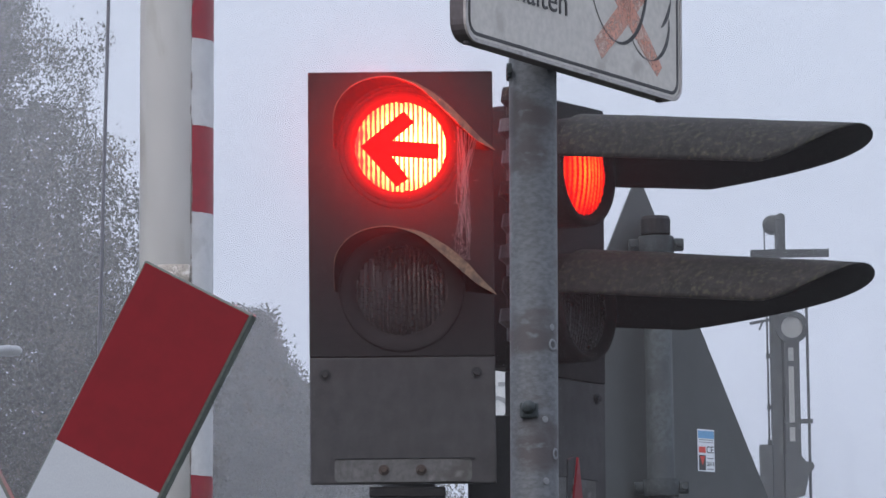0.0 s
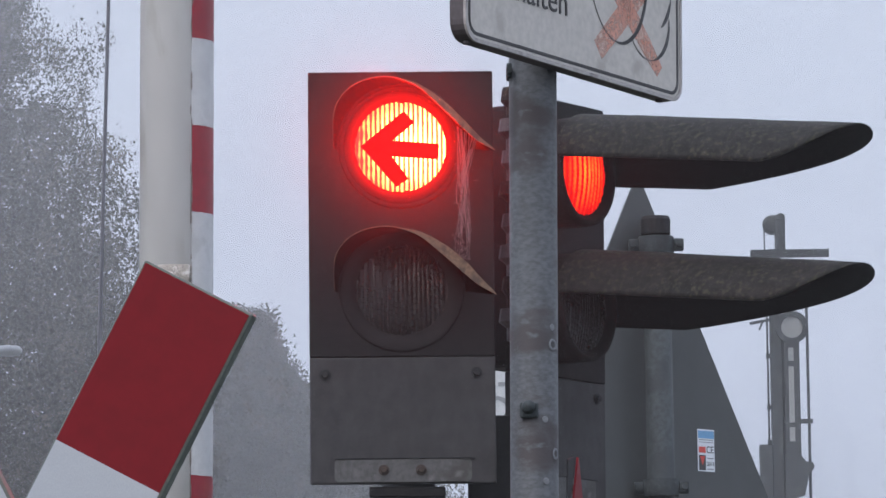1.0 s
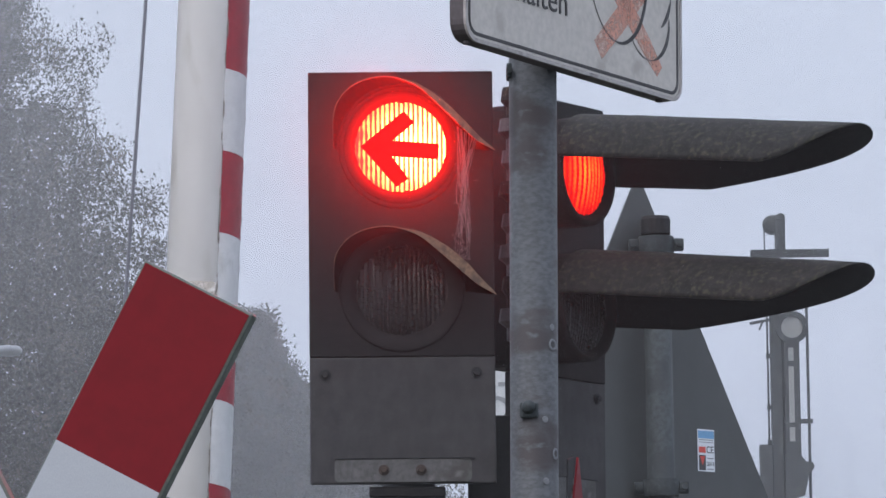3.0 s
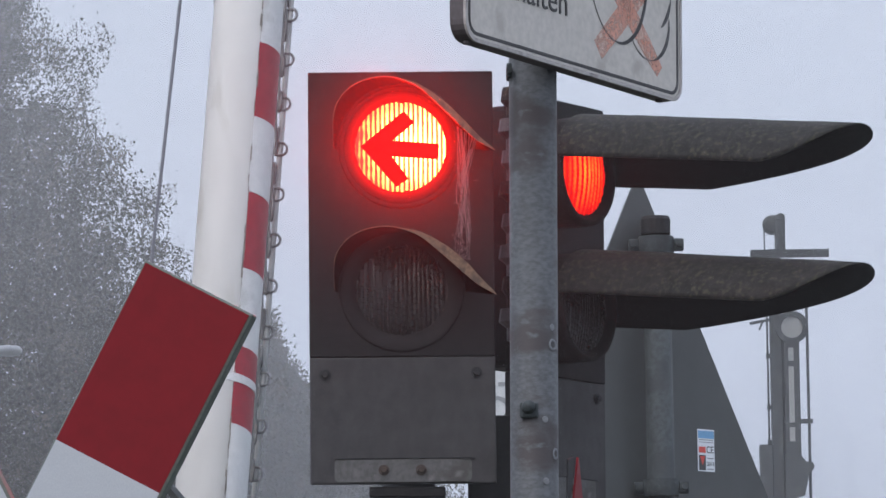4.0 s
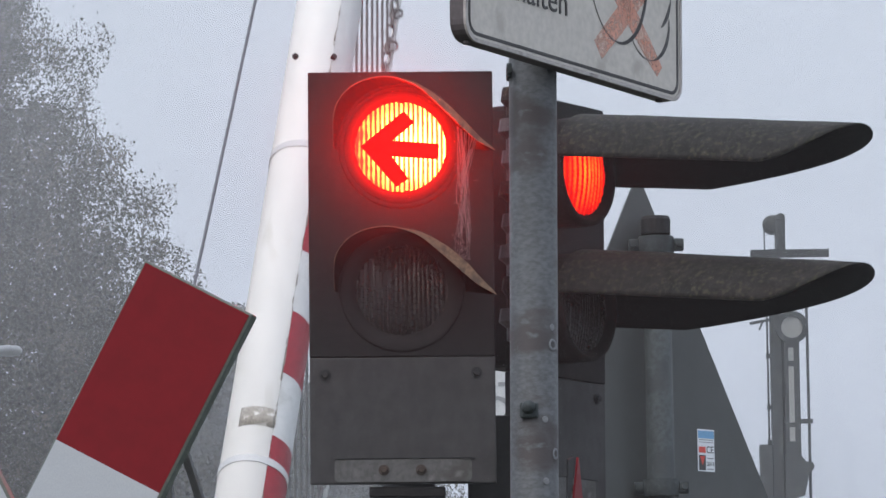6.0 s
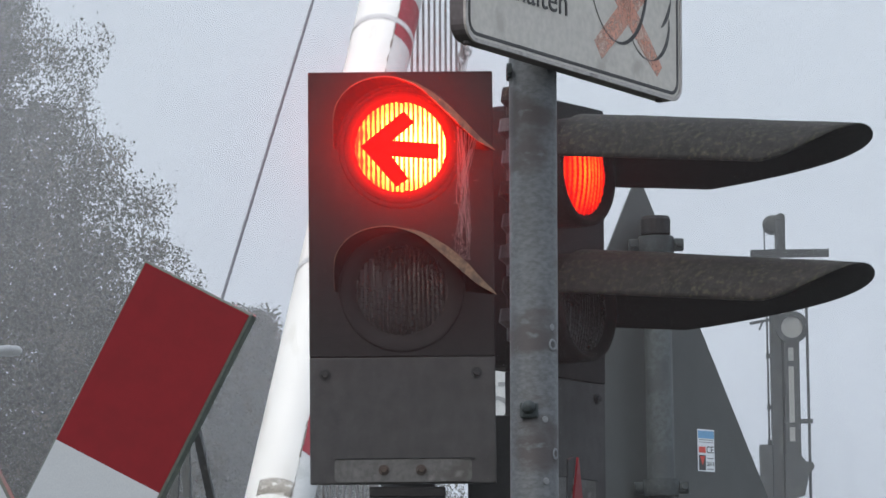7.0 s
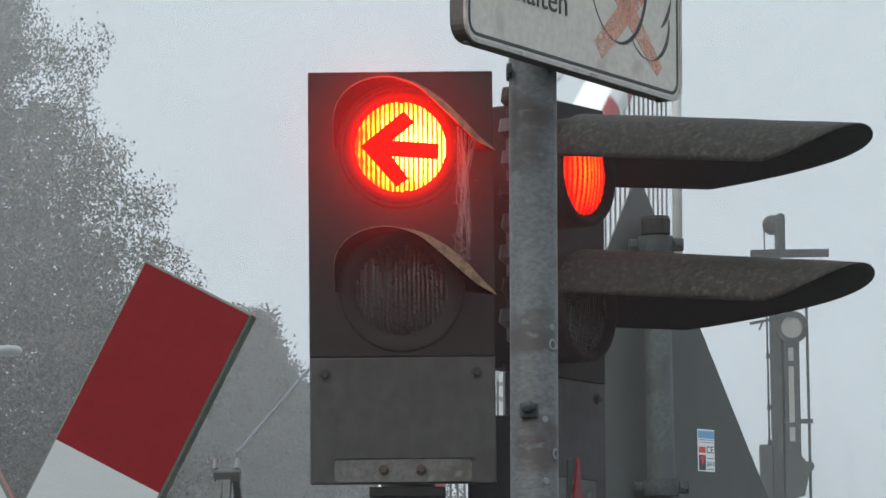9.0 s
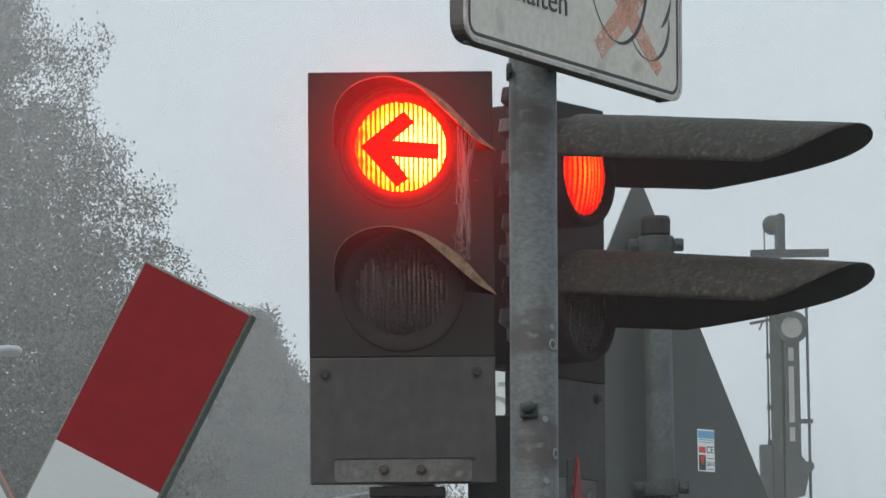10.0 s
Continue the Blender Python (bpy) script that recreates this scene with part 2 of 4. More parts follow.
M_MAST = mat("grey_signal_mast_paint", (0.034, 0.039, 0.042), 0.7, 0.1, 0.25, 3, 0.1, (0.055, 0.060, 0.058), 4, 0.6)
M_ARMPALE = mat("pale_signal_arm_enamel", (0.20, 0.205, 0.20), 0.6, 0, 0.15, 5, 0.05)
M_BARK = mat("grey_brown_bark", (0.060, 0.050, 0.042), 0.9, 0, 0.4, 4, 0.5)
M_LEAF = mat("autumn_leaves", (0.055, 0.056, 0.040), 0.8, 0, 0.6, 1.2, 0.0, (0.115, 0.105, 0.078), 1.5, 0.50, spec=0.2, per_island=0.35)
M_LEAF2 = mat("dull_green_leaves", (0.055, 0.063, 0.042), 0.8, 0, 0.6, 1.0, 0.0, (0.13, 0.12, 0.088), 1.3, 0.50, spec=0.2, per_island=0.35)
M_GROUND = mat("damp_grass_and_gravel", (0.055, 0.058, 0.042), 0.95, 0, 0.4, 0.8, 0.3, (0.09, 0.082, 0.07), 0.25, 0.55)
M_CONC = mat("grey_concrete", (0.22, 0.215, 0.20), 0.85, 0, 0.25, 6, 0.3)
M_COBWEB = mat("dusty_cobweb", (0.22, 0.20, 0.20), 0.9, 0, 0.2, 60, 0.0)
M_REDLENS = lit_lens("lit_red_arrow_glass", (1.0, 0.0150, 0.0002), (1.0, 0.0036, 0.0001), 125.0, 20.0, 19, 0.1, (1.0, 0.0380, 0.0075), 0.036, 1.52, 0.10, 0.52)
M_REDLENS2 = lit_lens("lit_red_side_glass", (1.0, 0.055, 0.003), (1.0, 0.004, 0.003), 4.0, 0.9, 11, 0.1, (1.0, 0.10, 0.004), 0.0, 1.15, 0.15, 0.85)
M_RIMGLOW = rim_glow("red_halo_ring", 0.100, 0.128, (1.0, 0.003, 0.000), 0.7)
# arrow mask emits a dim red itself, though the lens behind is the lamp
M_ARROW = glow("glowing_arrow_mask", (1.0, 0.003, 0.000), 0.25)
M_AMBERLENS = mat("unlit_amber_glass", (0.007, 0.0052, 0.0042), 0.28, 0, 0.4, 20, 0.0, spec=0.32)
M_LAMPHEAD = mat("pale_lamp_housing", (0.42, 0.44, 0.45), 0.5, 0, 0.1, 5, 0.05)


# ---- mesh helpers ----
def part(name, bm, material, parent=None, label="", smooth=False):
    me = bpy.data.meshes.new(name)
    bm.to_mesh(me)
    bm.free()
    if smooth:
        for p in me.polygons:
            p.use_smooth = True
    for m in (material if isinstance(material, (list, tuple)) else (material,)):
        me.materials.append(m)
    ob = new(name, me)
    if parent:
        ob.parent = parent
    if label:
        tagged(ob, label)
    return ob


def box(x0, y0, z0, x1, y1, z1, bevel=0.0, bm=None):
    bm = bm or bmesh.new()
    made = bmesh.ops.create_cube(bm, size=1.0)["verts"]
    for v in made:
        v.co = Vector(((x0 + x1) / 2 + v.co.x * (x1 - x0), (y0 + y1) / 2 + v.co.y * (y1 - y0), (z0 + z1) / 2 + v.co.z * (z1 - z0)))
    if bevel:
        edges = {e for v in made for e in v.link_edges}
        bmesh.ops.bevel(bm, geom=list(edges), offset=bevel, segments=2, profile=0.5, affect="EDGES")
    return bm


def rod(p, q, r, sides=10, bm=None, r2=None):
    """A round bar from p to q."""
    bm = bm or bmesh.new()
    p, q = Vector(p), Vector(q)
    w = (q - p).normalized()
    u = w.orthogonal().normalized()
    v = w.cross(u)
    turn = [(math.cos(2 * math.pi * i / sides), math.sin(2 * math.pi * i / sides)) for i in range(sides)]
    end = r if r2 is None else r2
    a = [bm.verts.new(p + (u * c + v * s) * r) for c, s in turn]
    b = [bm.verts.new(q + (u * c + v * s) * end) for c, s in turn]
    for i in range(sides):
        j = (i + 1) % sides
        bm.faces.new((a[i], a[j], b[j], b[i])).smooth = sides > 8
    bm.faces.new(a[::-1])
    bm.faces.new(b)
    return bm


def bar(p, q, w, d, bm=None):
    """A flat bar of section w by d from p to q."""
    bm = bm or bmesh.new()
    p, q = Vector(p), Vector(q)
    way = q - p
    m = Matrix.Translation((p + q) / 2) @ way.to_track_quat("Z", "Y").to_matrix().to_4x4() @ Matrix.Diagonal((w, d, way.length, 1))
    bmesh.ops.create_cube(bm, size=1.0, matrix=m)
    return bm


def lathe(profile, sides=48, bm=None, axis="Y", centre=(0, 0, 0)):
    """A turned shape from rows of (radius, height along the axis)."""
    bm = bm or bmesh.new()
    rings = []
    for r, h in profile:
        ring = []
        for i in range(sides):
            a = 2 * math.pi * i / sides
            c, s = r * math.cos(a), r * math.sin(a)
            co = (c, h, s) if axis == "Y" else (c, s, h)
            ring.append(bm.verts.new(Vector(co) + Vector(centre)))
        rings.append(ring)
    for a, b in zip(rings, rings[1:]):
        for i in range(sides):
            j = (i + 1) % sides
            bm.faces.new((a[i], a[j], b[j], b[i]))
    bmesh.ops.recalc_face_normals(bm, faces=bm.faces)
    return bm


def prism(outline, y0, y1, bm=None):
    """A plate with the given outline in x and z, from y0 to y1."""
    bm = bm or bmesh.new()
    a = [bm.verts.new((x, y0, z)) for x, z in outline]
    b = [bm.verts.new((x, y1, z)) for x, z in outline]
    bm.faces.new(a)
    bm.faces.new(b[::-1])
    for i in range(len(a)):
        j = (i + 1) % len(a)
        bm.faces.new((a[i], b[i], b[j], a[j]))
    bmesh.ops.recalc_face_normals(bm, faces=bm.faces)
    return bm


def rounded(w, h, r, x=0.0, z=0.0, n=6):
    """A rounded rectangle's outline, its centre at x and z."""
    out = []
    for cx, cz, a0 in ((w / 2 - r, h / 2 - r, 0), (-w / 2 + r, h / 2 - r, 90), (-w / 2 + r, -h / 2 + r, 180), (w / 2 - r, -h / 2 + r, 270)):
        for i in range(n + 1):
            a = radians(a0 + 90 * i / n)
            out.append((x + cx + r * math.cos(a), z + cz + r * math.sin(a)))
    return out


def frame_plate(outer, inner, y0, y1):
    """A flat frame between two outlines with the same number of points."""
    bm = bmesh.new()
    rows = [[bm.verts.new((x, y, z)) for x, z in o] for o, y in ((outer, y0), (inner, y0), (inner, y1), (outer, y1))]
    k = len(outer)
    for a, b in zip(rows, rows[1:] + rows[:1]):
        for i in range(k):
            j = (i + 1) % k
            bm.faces.new((a[i], a[j], b[j], b[i]))
    bmesh.ops.recalc_face_normals(bm, faces=bm.faces)
    return bm


def bolt(x, y, z, r, depth, n=6):
    """A bolt head with its washer, facing -Y."""
    bm = lathe([(0.001, y), (r * 1.5, y), (r * 1.5, y - depth * 0.25), (0.001, y - depth * 0.25)], 16, None, "Y", (x, 0, z))
    return lathe([(0.001, y), (r, y), (r, y - depth), (r * 0.7, y - depth * 1.15), (0.001, y - depth * 1.15)], n, bm, "Y", (x, 0, z))


def words(name, text, size, material, parent, m, width=None):
    """Raised lettering in the built-in font, reading along local X, upright along Z, facing -Y; m places it on its parent."""
    cu = bpy.data.curves.new(name, "FONT")
    cu.body, cu.size, cu.extrude = text, size, 0.0004
    tmp = bpy.data.objects.new(name, cu)
    me = bpy.data.meshes.new_from_object(tmp)
    bpy.data.objects.remove(tmp)
    xs = [v.co.x for v in me.vertices]
    k = width / (max(xs) - min(xs)) if width else 1.0
    me.transform(Matrix.Rotation(radians(90), 4, "X") @ Matrix.Diagonal((k, 1, 1, 1)) @ Matrix.Translation((-min(xs), 0, 0)))
    me.materials.append(material)
    ob = new(name, me)
    ob.parent = parent
    ob.matrix_basis = m
    return ob


def thing(name, m, label, category, group=""):
    ob = new(name)
    ob.empty_display_size = 0.1
    ob.matrix_basis = m
    return tagged(ob, label, category, group)


# ---- ground and fog ----
bm = bmesh.new()
bmesh.ops.create_grid(bm, x_segments=40, y_segments=40, size=1500)
for v in bm.verts:
    far = max(0.0, v.co.length - 250)
    v.co.z = 0.6 * noise.noise(v.co * 0.01) * min(1.0, far / 100)
tagged(part("ground", bm, M_GROUND), "damp grass and gravel ground under fog", "ground", kind="structure")

# flat sheets stand in for fog; the nearest two are added as lamp halo
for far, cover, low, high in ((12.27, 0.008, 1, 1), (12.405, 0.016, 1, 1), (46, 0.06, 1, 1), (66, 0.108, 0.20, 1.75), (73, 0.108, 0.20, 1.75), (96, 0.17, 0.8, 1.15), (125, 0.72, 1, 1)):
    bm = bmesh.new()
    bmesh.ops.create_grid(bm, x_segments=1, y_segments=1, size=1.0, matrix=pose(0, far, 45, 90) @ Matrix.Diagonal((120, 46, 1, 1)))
    tagged(part("fog_sheet", bm, fog_mat("fog_veil", cover, low, high)), "flat see-through sheet standing in for morning fog", "fog", kind="stuff")


# ---- the crossing signal heads ----
def visor_side(far, corner, length=0.722, r=0.136, near=-79):
    """A long hood over a lamp, its crown longest, open below; it points along -Y from the collar."""
    bm = bmesh.new()
    rows, na, nl = [], 36, 18
    for side in (0, 1):
        rr = r - 0.004 * side
        grid = []
        for i in range(na + 1):
            a = near + (far - near) * i / na
            low = math.cos(radians(far if a > 0 else near))
            up = max(0.0, (math.cos(radians(a)) - low) / (1 - low))
            reach = length * ((corner + (1 - corner) * (1 - (1 - up) ** 1.9)) if a > 0 else (0.74 + 0.26 * up ** 0.7))
            row = []
            for j in range(nl + 1):
                d = reach * j / nl
                wide = 1.0 - 0.06 * (d / length)
                jit = 0.0015 * noise.noise(Vector((a * 0.05, d * 9, side)))
                row.append(bm.verts.new(((rr * wide + jit) * math.sin(radians(a)), -d, (rr * wide + jit) * math.cos(radians(a)))))
            grid.append(row)
        rows.append(grid)
    for side, grid in enumerate(rows):
        for i in range(na):
            for j in range(nl):
                q = (grid[i][j], grid[i + 1][j], grid[i + 1][j + 1], grid[i][j + 1])
                bm.faces.new(q if side else q[::-1]).material_index = side
    o, n = rows
    for i in range(na):
        bm.faces.new((o[i][nl], o[i + 1][nl], n[i + 1][nl], n[i][nl]))
    for j in range(nl):
        bm.faces.new((o[0][j], o[0][j + 1], n[0][j + 1], n[0][j]))
        bm.faces.new((o[na][j], o[na][j + 1], n[na][j + 1], n[na][j]))
    bmesh.ops.recalc_face_normals(bm, faces=bm.faces)
    return bm


def visor_flared(crown=1.0, lip=0.012):
    """A hood with its rim shaped to fit the camera's view: short on one side, flaring to a long tip on the other.
    crown flattens its top, lip is the width of the worn edge."""
    bm, bm2 = bmesh.new(), bmesh.new()
    base, rim = [], []
    n = 48
    ks = (0.0, 0.09, 0.17, 0.26, 0.34, 0.43, 0.51, 0.59, 0.68, 0.79, 0.89, 1.0)
    xs = (-0.149, -0.150, -0.145, -0.122, -0.085, -0.0345, 0.006, 0.0425, 0.079, 0.1235, 0.1645, 0.209)
    zs = (0.0, 0.0554, 0.0875, 0.1207, 0.142, 0.1498, 0.1393, 0.1215, 0.0857, 0.0404, -0.002, -0.0272)
    ds = (0.006, 0.016, 0.024, 0.036, 0.048, 0.060, 0.072, 0.080, 0.088, 0.096, 0.104, 0.112)
    for i in range(n + 1):
        k = i / n
        a = radians(-92 + 184 * k)
        z = float(np.interp(k, ks, zs))
        base.append(Vector((0.143 * math.sin(a), 0.006, 0.143 * math.cos(a) * (crown if math.cos(a) > 0 else 1))))
        rim.append(Vector((float(np.interp(k, ks, xs)), -0.012 - float(np.interp(k, ks, ds)), z * crown if z > 0 else z)))
    for _ in range(3):
        rim = [rim[0]] + [(a + b * 2 + c) / 4 for a, b, c in zip(rim, rim[1:], rim[2:])] + [rim[-1]]
    sheets = []
    for side in (0, 1):
        grid = []
        for p, q in zip(base, rim):
            away = Vector((p.x, 0, p.z)).normalized() * 0.0025 * side
            grid.append([bm.verts.new(p.lerp(q, t) + away) for t in (0, 0.25, 0.5, 0.75, 1)])
        sheets.append(grid)
        for a, b in zip(grid, grid[1:]):
            for j in range(4):
                q = (a[j], a[j + 1], b[j + 1], b[j])
                bm.faces.new(q if side else q[::-1]).material_index = 1 - side
    inner, outer = sheets
    for i in range(n):
        bm.faces.new((inner[i][4], inner[i + 1][4], outer[i + 1][4], outer[i][4]))
    bmesh.ops.recalc_face_normals(bm, faces=bm.faces)
    prev = None
    for i, q in enumerate(rim):
        k = i / n
        swell = math.sin(math.pi * max(0.0, min(1.0, (k - 0.50) / 0.50)) ** 1.3)
        wide = 0.0016 + lip * max(0.0, swell) * (1 + 0.10 * noise.noise(Vector((k * 30, 0, 0))))
        way = Vector((q.x, 0, q.z)).normalized()
        front = q + Vector((0, -0.004, 0))
        lift = (way * 0.5 + Vector((0.25, 0, 0.75))) * wide
        row = [bm2.verts.new(c) for c in (front, front + lift, front + lift + Vector((0, 0.006, 0)), front + Vector((0, 0.006, 0)))]
        if prev:
            for j in range(4):
                bm2.faces.new((prev[j], prev[(j + 1) % 4], row[(j + 1) % 4], row[j]))
        prev = row
    bmesh.ops.recalc_face_normals(bm2, faces=bm2.faces)
    return bm, bm2


def lens_disc(r=0.1, ribs=20, proud=0.003, bulge=0.016, steps=17):
    """A domed signal glass with upright ribs cut into short prisms, facing -Y."""
    bm = bmesh.new()
    nx, rows = ribs * 6, []
    zrow = []
    for k in range(steps):
        zrow += [(k / steps, 0.0), ((k + 0.86) / steps, 1.0)]
    zrow.append((1.0, 0.0))
    for i in range(nx + 1):
        x = -r + 2 * r * i / nx
        h = math.sqrt(max(0.0, r * r - x * x))
        shift = 0.35 * math.sin(i // 6 * 2.4) / steps
        row = []
        for k, saw in zrow:
            z = max(-h, min(h, r * (2 * (k + shift) - 1)))
            dome = bulge * (1 - (x * x + z * z) / (r * r))
            row.append(bm.verts.new((x, -dome - proud * (0.5 + 0.5 * math.cos(2 * math.pi * i / 6)) - 0.0016 * (1 - saw), z)))
        rows.append(row)
    for a, b in zip(rows, rows[1:]):
        for j in range(len(zrow) - 1):
            if (a[j].co - a[j + 1].co).length + (b[j].co - b[j + 1].co).length > 0.0034:
                bm.faces.new((a[j], b[j], b[j + 1], a[j + 1]))
    bmesh.ops.delete(bm, geom=[v for v in bm.verts if not v.link_faces], context="VERTS")
    bmesh.ops.recalc_face_normals(bm, faces=bm.faces)
    return bm


def collar_bm(low):
    """A ring round a lamp: flat, or a deep funnel."""
    if low:
        return lathe([(0.001, 0.0005), (0.100, 0.0005), (0.101, -0.003), (0.134, -0.004), (0.1385, -0.003), (0.139, 0.0)], 56)
    return lathe([(0.001, 0.0005), (0.100, 0.0005), (0.102, -0.008), (0.112, -0.020), (0.118, -0.023), (0.124, -0.020), (0.126, -0.004), (0.126, 0.0)], 56)


def arrow_bm():
    """An arrow that points along -X, its shaft a little tilted."""
    out = [(-0.089, -0.001), (0.008, 0.0775), (0.031, 0.052), (-0.018, 0.011), (0.0865, 0.003), (0.0835, -0.032), (-0.0197, -0.024),
           (0.0175, -0.075), (-0.010, -0.093)]
    return prism(out, -0.0290, -0.0275)


BH, BW, SPLIT = 0.924, 0.413, 0.283


def signal_head(m, label, bent, group):
    """A two-lamp head: black board above, grey panel below; origin at the board's lower middle, facing -Y."""
    head = thing("crossing_signal_head", m, label, "crossing signal", group)
    part("backboard", box(-BW / 2, 0.0, SPLIT, BW / 2, 0.022, BH, 0.003), M_BLACK, head, "sooty black painted backboard")
    part("lower_panel", box(-BW / 2, 0.001, 0.0 if bent else -0.040, BW / 2, 0.023, SPLIT - 0.001, 0.003), M_GREYP, head, "dirty grey lower panel")
    part("rear_housing", box(-0.15, 0.022, 0.20 if bent else 0.30, 0.15, 0.14, 0.90, 0.015), M_BLACK, head)
    for x, z in ((-0.172, 0.243), (0.165, 0.246)):
        part("bolt", bolt(x, 0.0, z, 0.0085, 0.009), M_CLAMP, head)
    part("foot_strip", prism(rounded(0.305, 0.052, 0.012, 0.0, 0.030), -0.003, 0.001), M_STRIP, head, "scuffed bare strip")
    # straight dark bar stands in for a crack along the strip's top
    part("lip", box(-0.15, -0.006, 0.055, 0.16, 0.0, 0.0575, 0.001), M_CLAMP, head, "thin dark bar for the crack above the strip")
    for x in (-0.043, 0.040):
        part("bolt", bolt(x, -0.003, 0.030, 0.008, 0.010), M_RUST, head, "rusty bolt")
    for k, z in enumerate((0.753, 0.432 if bent else 0.441)):
        collar = part("collar", collar_bm(bent), M_BLACK if bent else M_COLLAR, head, smooth=True)
        deep = 0.0 if bent else 0.060
        collar.location = (0.0, -deep, z)
        if deep:
            part("barrel", lathe([(0.001, 0.0), (0.126, 0.0), (0.126, -deep), (0.1, -deep), (0.001, -deep + 0.01)], 48, None, "Y", (0, 0, z)), M_COLLAR, head, smooth=False)
        glass = M_AMBERLENS if k else (M_REDLENS if bent else M_REDLENS2)
        lens = part("lens", lens_disc(r=0.102 if bent else 0.1, bulge=0.020 if bent and not k else 0.016), glass, collar, "unlit dark amber ribbed lens" if k else "glowing red ribbed lens", smooth=not k)
        lens.location = (0, -0.001, 0)
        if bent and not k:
            # added ring, no real part: its glow stands in for lamp glare
            part("halo_ring", lathe([(0.1025, -0.0035), (0.104, -0.0060), (0.116, -0.0066), (0.126, -0.0060), (0.128, -0.0042)], 56), M_RIMGLOW, collar, "added glowing ring for the lamp's red halo", smooth=True)
            part("arrow", arrow_bm(), M_ARROW, collar, "red arrow mask with a dim glow of its own")
        if bent:
            a, b = visor_flared(0.90 if k else 1.0, 0.018 if k else 0.012)
            v = part("visor", a, [M_VISOR, M_HOODIN], head, "dark flared hood with worn tan edge", smooth=True)
            part("visor_edge", b, M_VRIM, v, "worn tan edge with daylight in its colour")
            v.location = (0.0, -0.008, z)
        else:
            v = part("visor", visor_side(*((104, 0.28) if k else (98, 0.37))), [M_VISOR, M_COLLAR], head, "long dark hood with lichen", smooth=True)
            v.matrix_basis = pose(0.0, -0.060, z - 0.002, 5.5)
    return head


head_a = signal_head(pose(-0.089, 12.5, 2.4435, 0, -0.4, 0), "black level crossing signal with a lit red arrow, grey panel below", True, "crossing signal heads")
head_b = signal_head(pose(0.268, 12.87, 2.432, 0, -0.3, 58), "black level crossing signal with long hoods, facing the road", False, "crossing signal heads")

# the mast that carries both heads
mast = thing("signal_mast", pose(-0.080, 12.70, 0.02), "dark steel mast that carries the crossing signals", "mast")
part("tube", rod((0, 0, -0.02), (0, 0, 3.22), 0.062, 28), M_CLAMP, mast, smooth=True)
part("head_flange", box(-0.085, -0.19, 2.395, 0.085, 0.06, 2.418, 0.004), M_BLACK, mast)
part("neck", rod((0.012, -0.10, 2.02), (0.012, -0.10, 2.398), 0.056, 24), M_BLACK, mast, smooth=True)
for z in (2.74, 3.12):
    part("bracket", bar((0.02, 0.03, z), (0.28, 0.16, z), 0.05, 0.05), M_BLACK, mast)
part("base_plate", box(-0.16, -0.16, -0.02, 0.16, 0.16, 0.005, 0.004), M_BLACK, mast)
part("junction_box", box(0.135, -0.12, 2.26, 0.250, 0.05, 2.583, 0.008), M_BLACK, mast, "dark cable junction box")
part("lower_bracket", bar((0.05, -0.04, 2.36), (0.42, 0.09, 2.36), 0.05, 0.06), M_BLACK, mast)
# dusty cable gland stack between the heads
for i in range(8):
    z = 3.335 - 0.072 * i
    part("cable_gland", lathe([(0.001, z), (0.030 + 0.006 * (i % 2), z), (0.034 + 0.006 * (i % 2), z - 0.03), (0.022, z - 0.045), (0.022, z - 0.072), (0.001, z - 0.072)], 14, None, "Z", (0.245, -0.03, 0)), M_SIGNBACK if i % 3 else M_VISOR, mast, smooth=False)

# cobweb beside the lit lamp
bm = bmesh.new()
rng = random.Random(4)
for i in range(40):
    # threads fan out from the hood's edge, gather, and hang down in a ragged veil
    u = rng.uniform(0.030, 0.076)
    pts = [Vector((u, 12.42 - 0.3 * u, 3.232 - 0.75 * (u - 0.030))), Vector((0.046 + rng.gauss(0, 0.006), 12.44, rng.uniform(3.08, 3.13)))]
    if i % 3:
        end = Vector((rng.uniform(0.028, 0.062), 12.475, rng.uniform(2.93, 3.02)))
        pts += [pts[1].lerp(end, 0.5) + Vector((rng.gauss(0, 0.004), 0, 0)), end]
    for a, b in zip(pts, pts[1:]):
        c = a.lerp(b, 0.5) + Vector((rng.gauss(0, 0.0025), 0, -0.002))
        rod(a, c, 0.00032, 3, bm)
        rod(c, b, 0.00032, 3, bm)
for i in range(150):
    k = rng.random()
    a = Vector((0.045 + rng.gauss(0, 0.008), 12.43 + 0.04 * k, 3.15 - 0.21 * k))
    rod(a, a + Vector((rng.gauss(0, 0.007), 0, rng.gauss(0, 0.004))), 0.0003, 3, bm)
tagged(part("cobweb", bm, M_COBWEB), "dusty grey cobweb hanging from the hood", "cobweb", kind="stuff")


# ---- the information sign on its galvanised post ----
sign = thing("information_sign", pose(0.1452, 9.0, 0.02), "dirty white information sign on a galvanised post", "sign")
part("post", rod((0, 0, -0.02), (0, 0, 3.10), 0.0385, 40), M_GALV, sign, "weathered galvanised tube", smooth=True)
PW, PH, PLEFT, PZ = 0.668, 0.46, -0.294, 2.809
panel = new("panel")
panel.parent = sign
panel.matrix_basis = pose(0.048, -0.036, PZ, 0, 0, 62.4) @ Matrix.Diagonal((1.18, 1, 1, 1))
cx, cz = PLEFT + PW / 2, PH / 2
part("tray", prism(rounded(PW, PH, 0.032, cx, cz), 0.0, 0.024), M_SIGNBACK, panel, "grimy folded flange")
part("rim", frame_plate(rounded(PW, PH, 0.032, cx, cz), rounded(PW - 0.012, PH - 0.012, 0.027, cx, cz), -0.004, 0.0), M_SIGNRIM, panel, "worn aluminium rim")
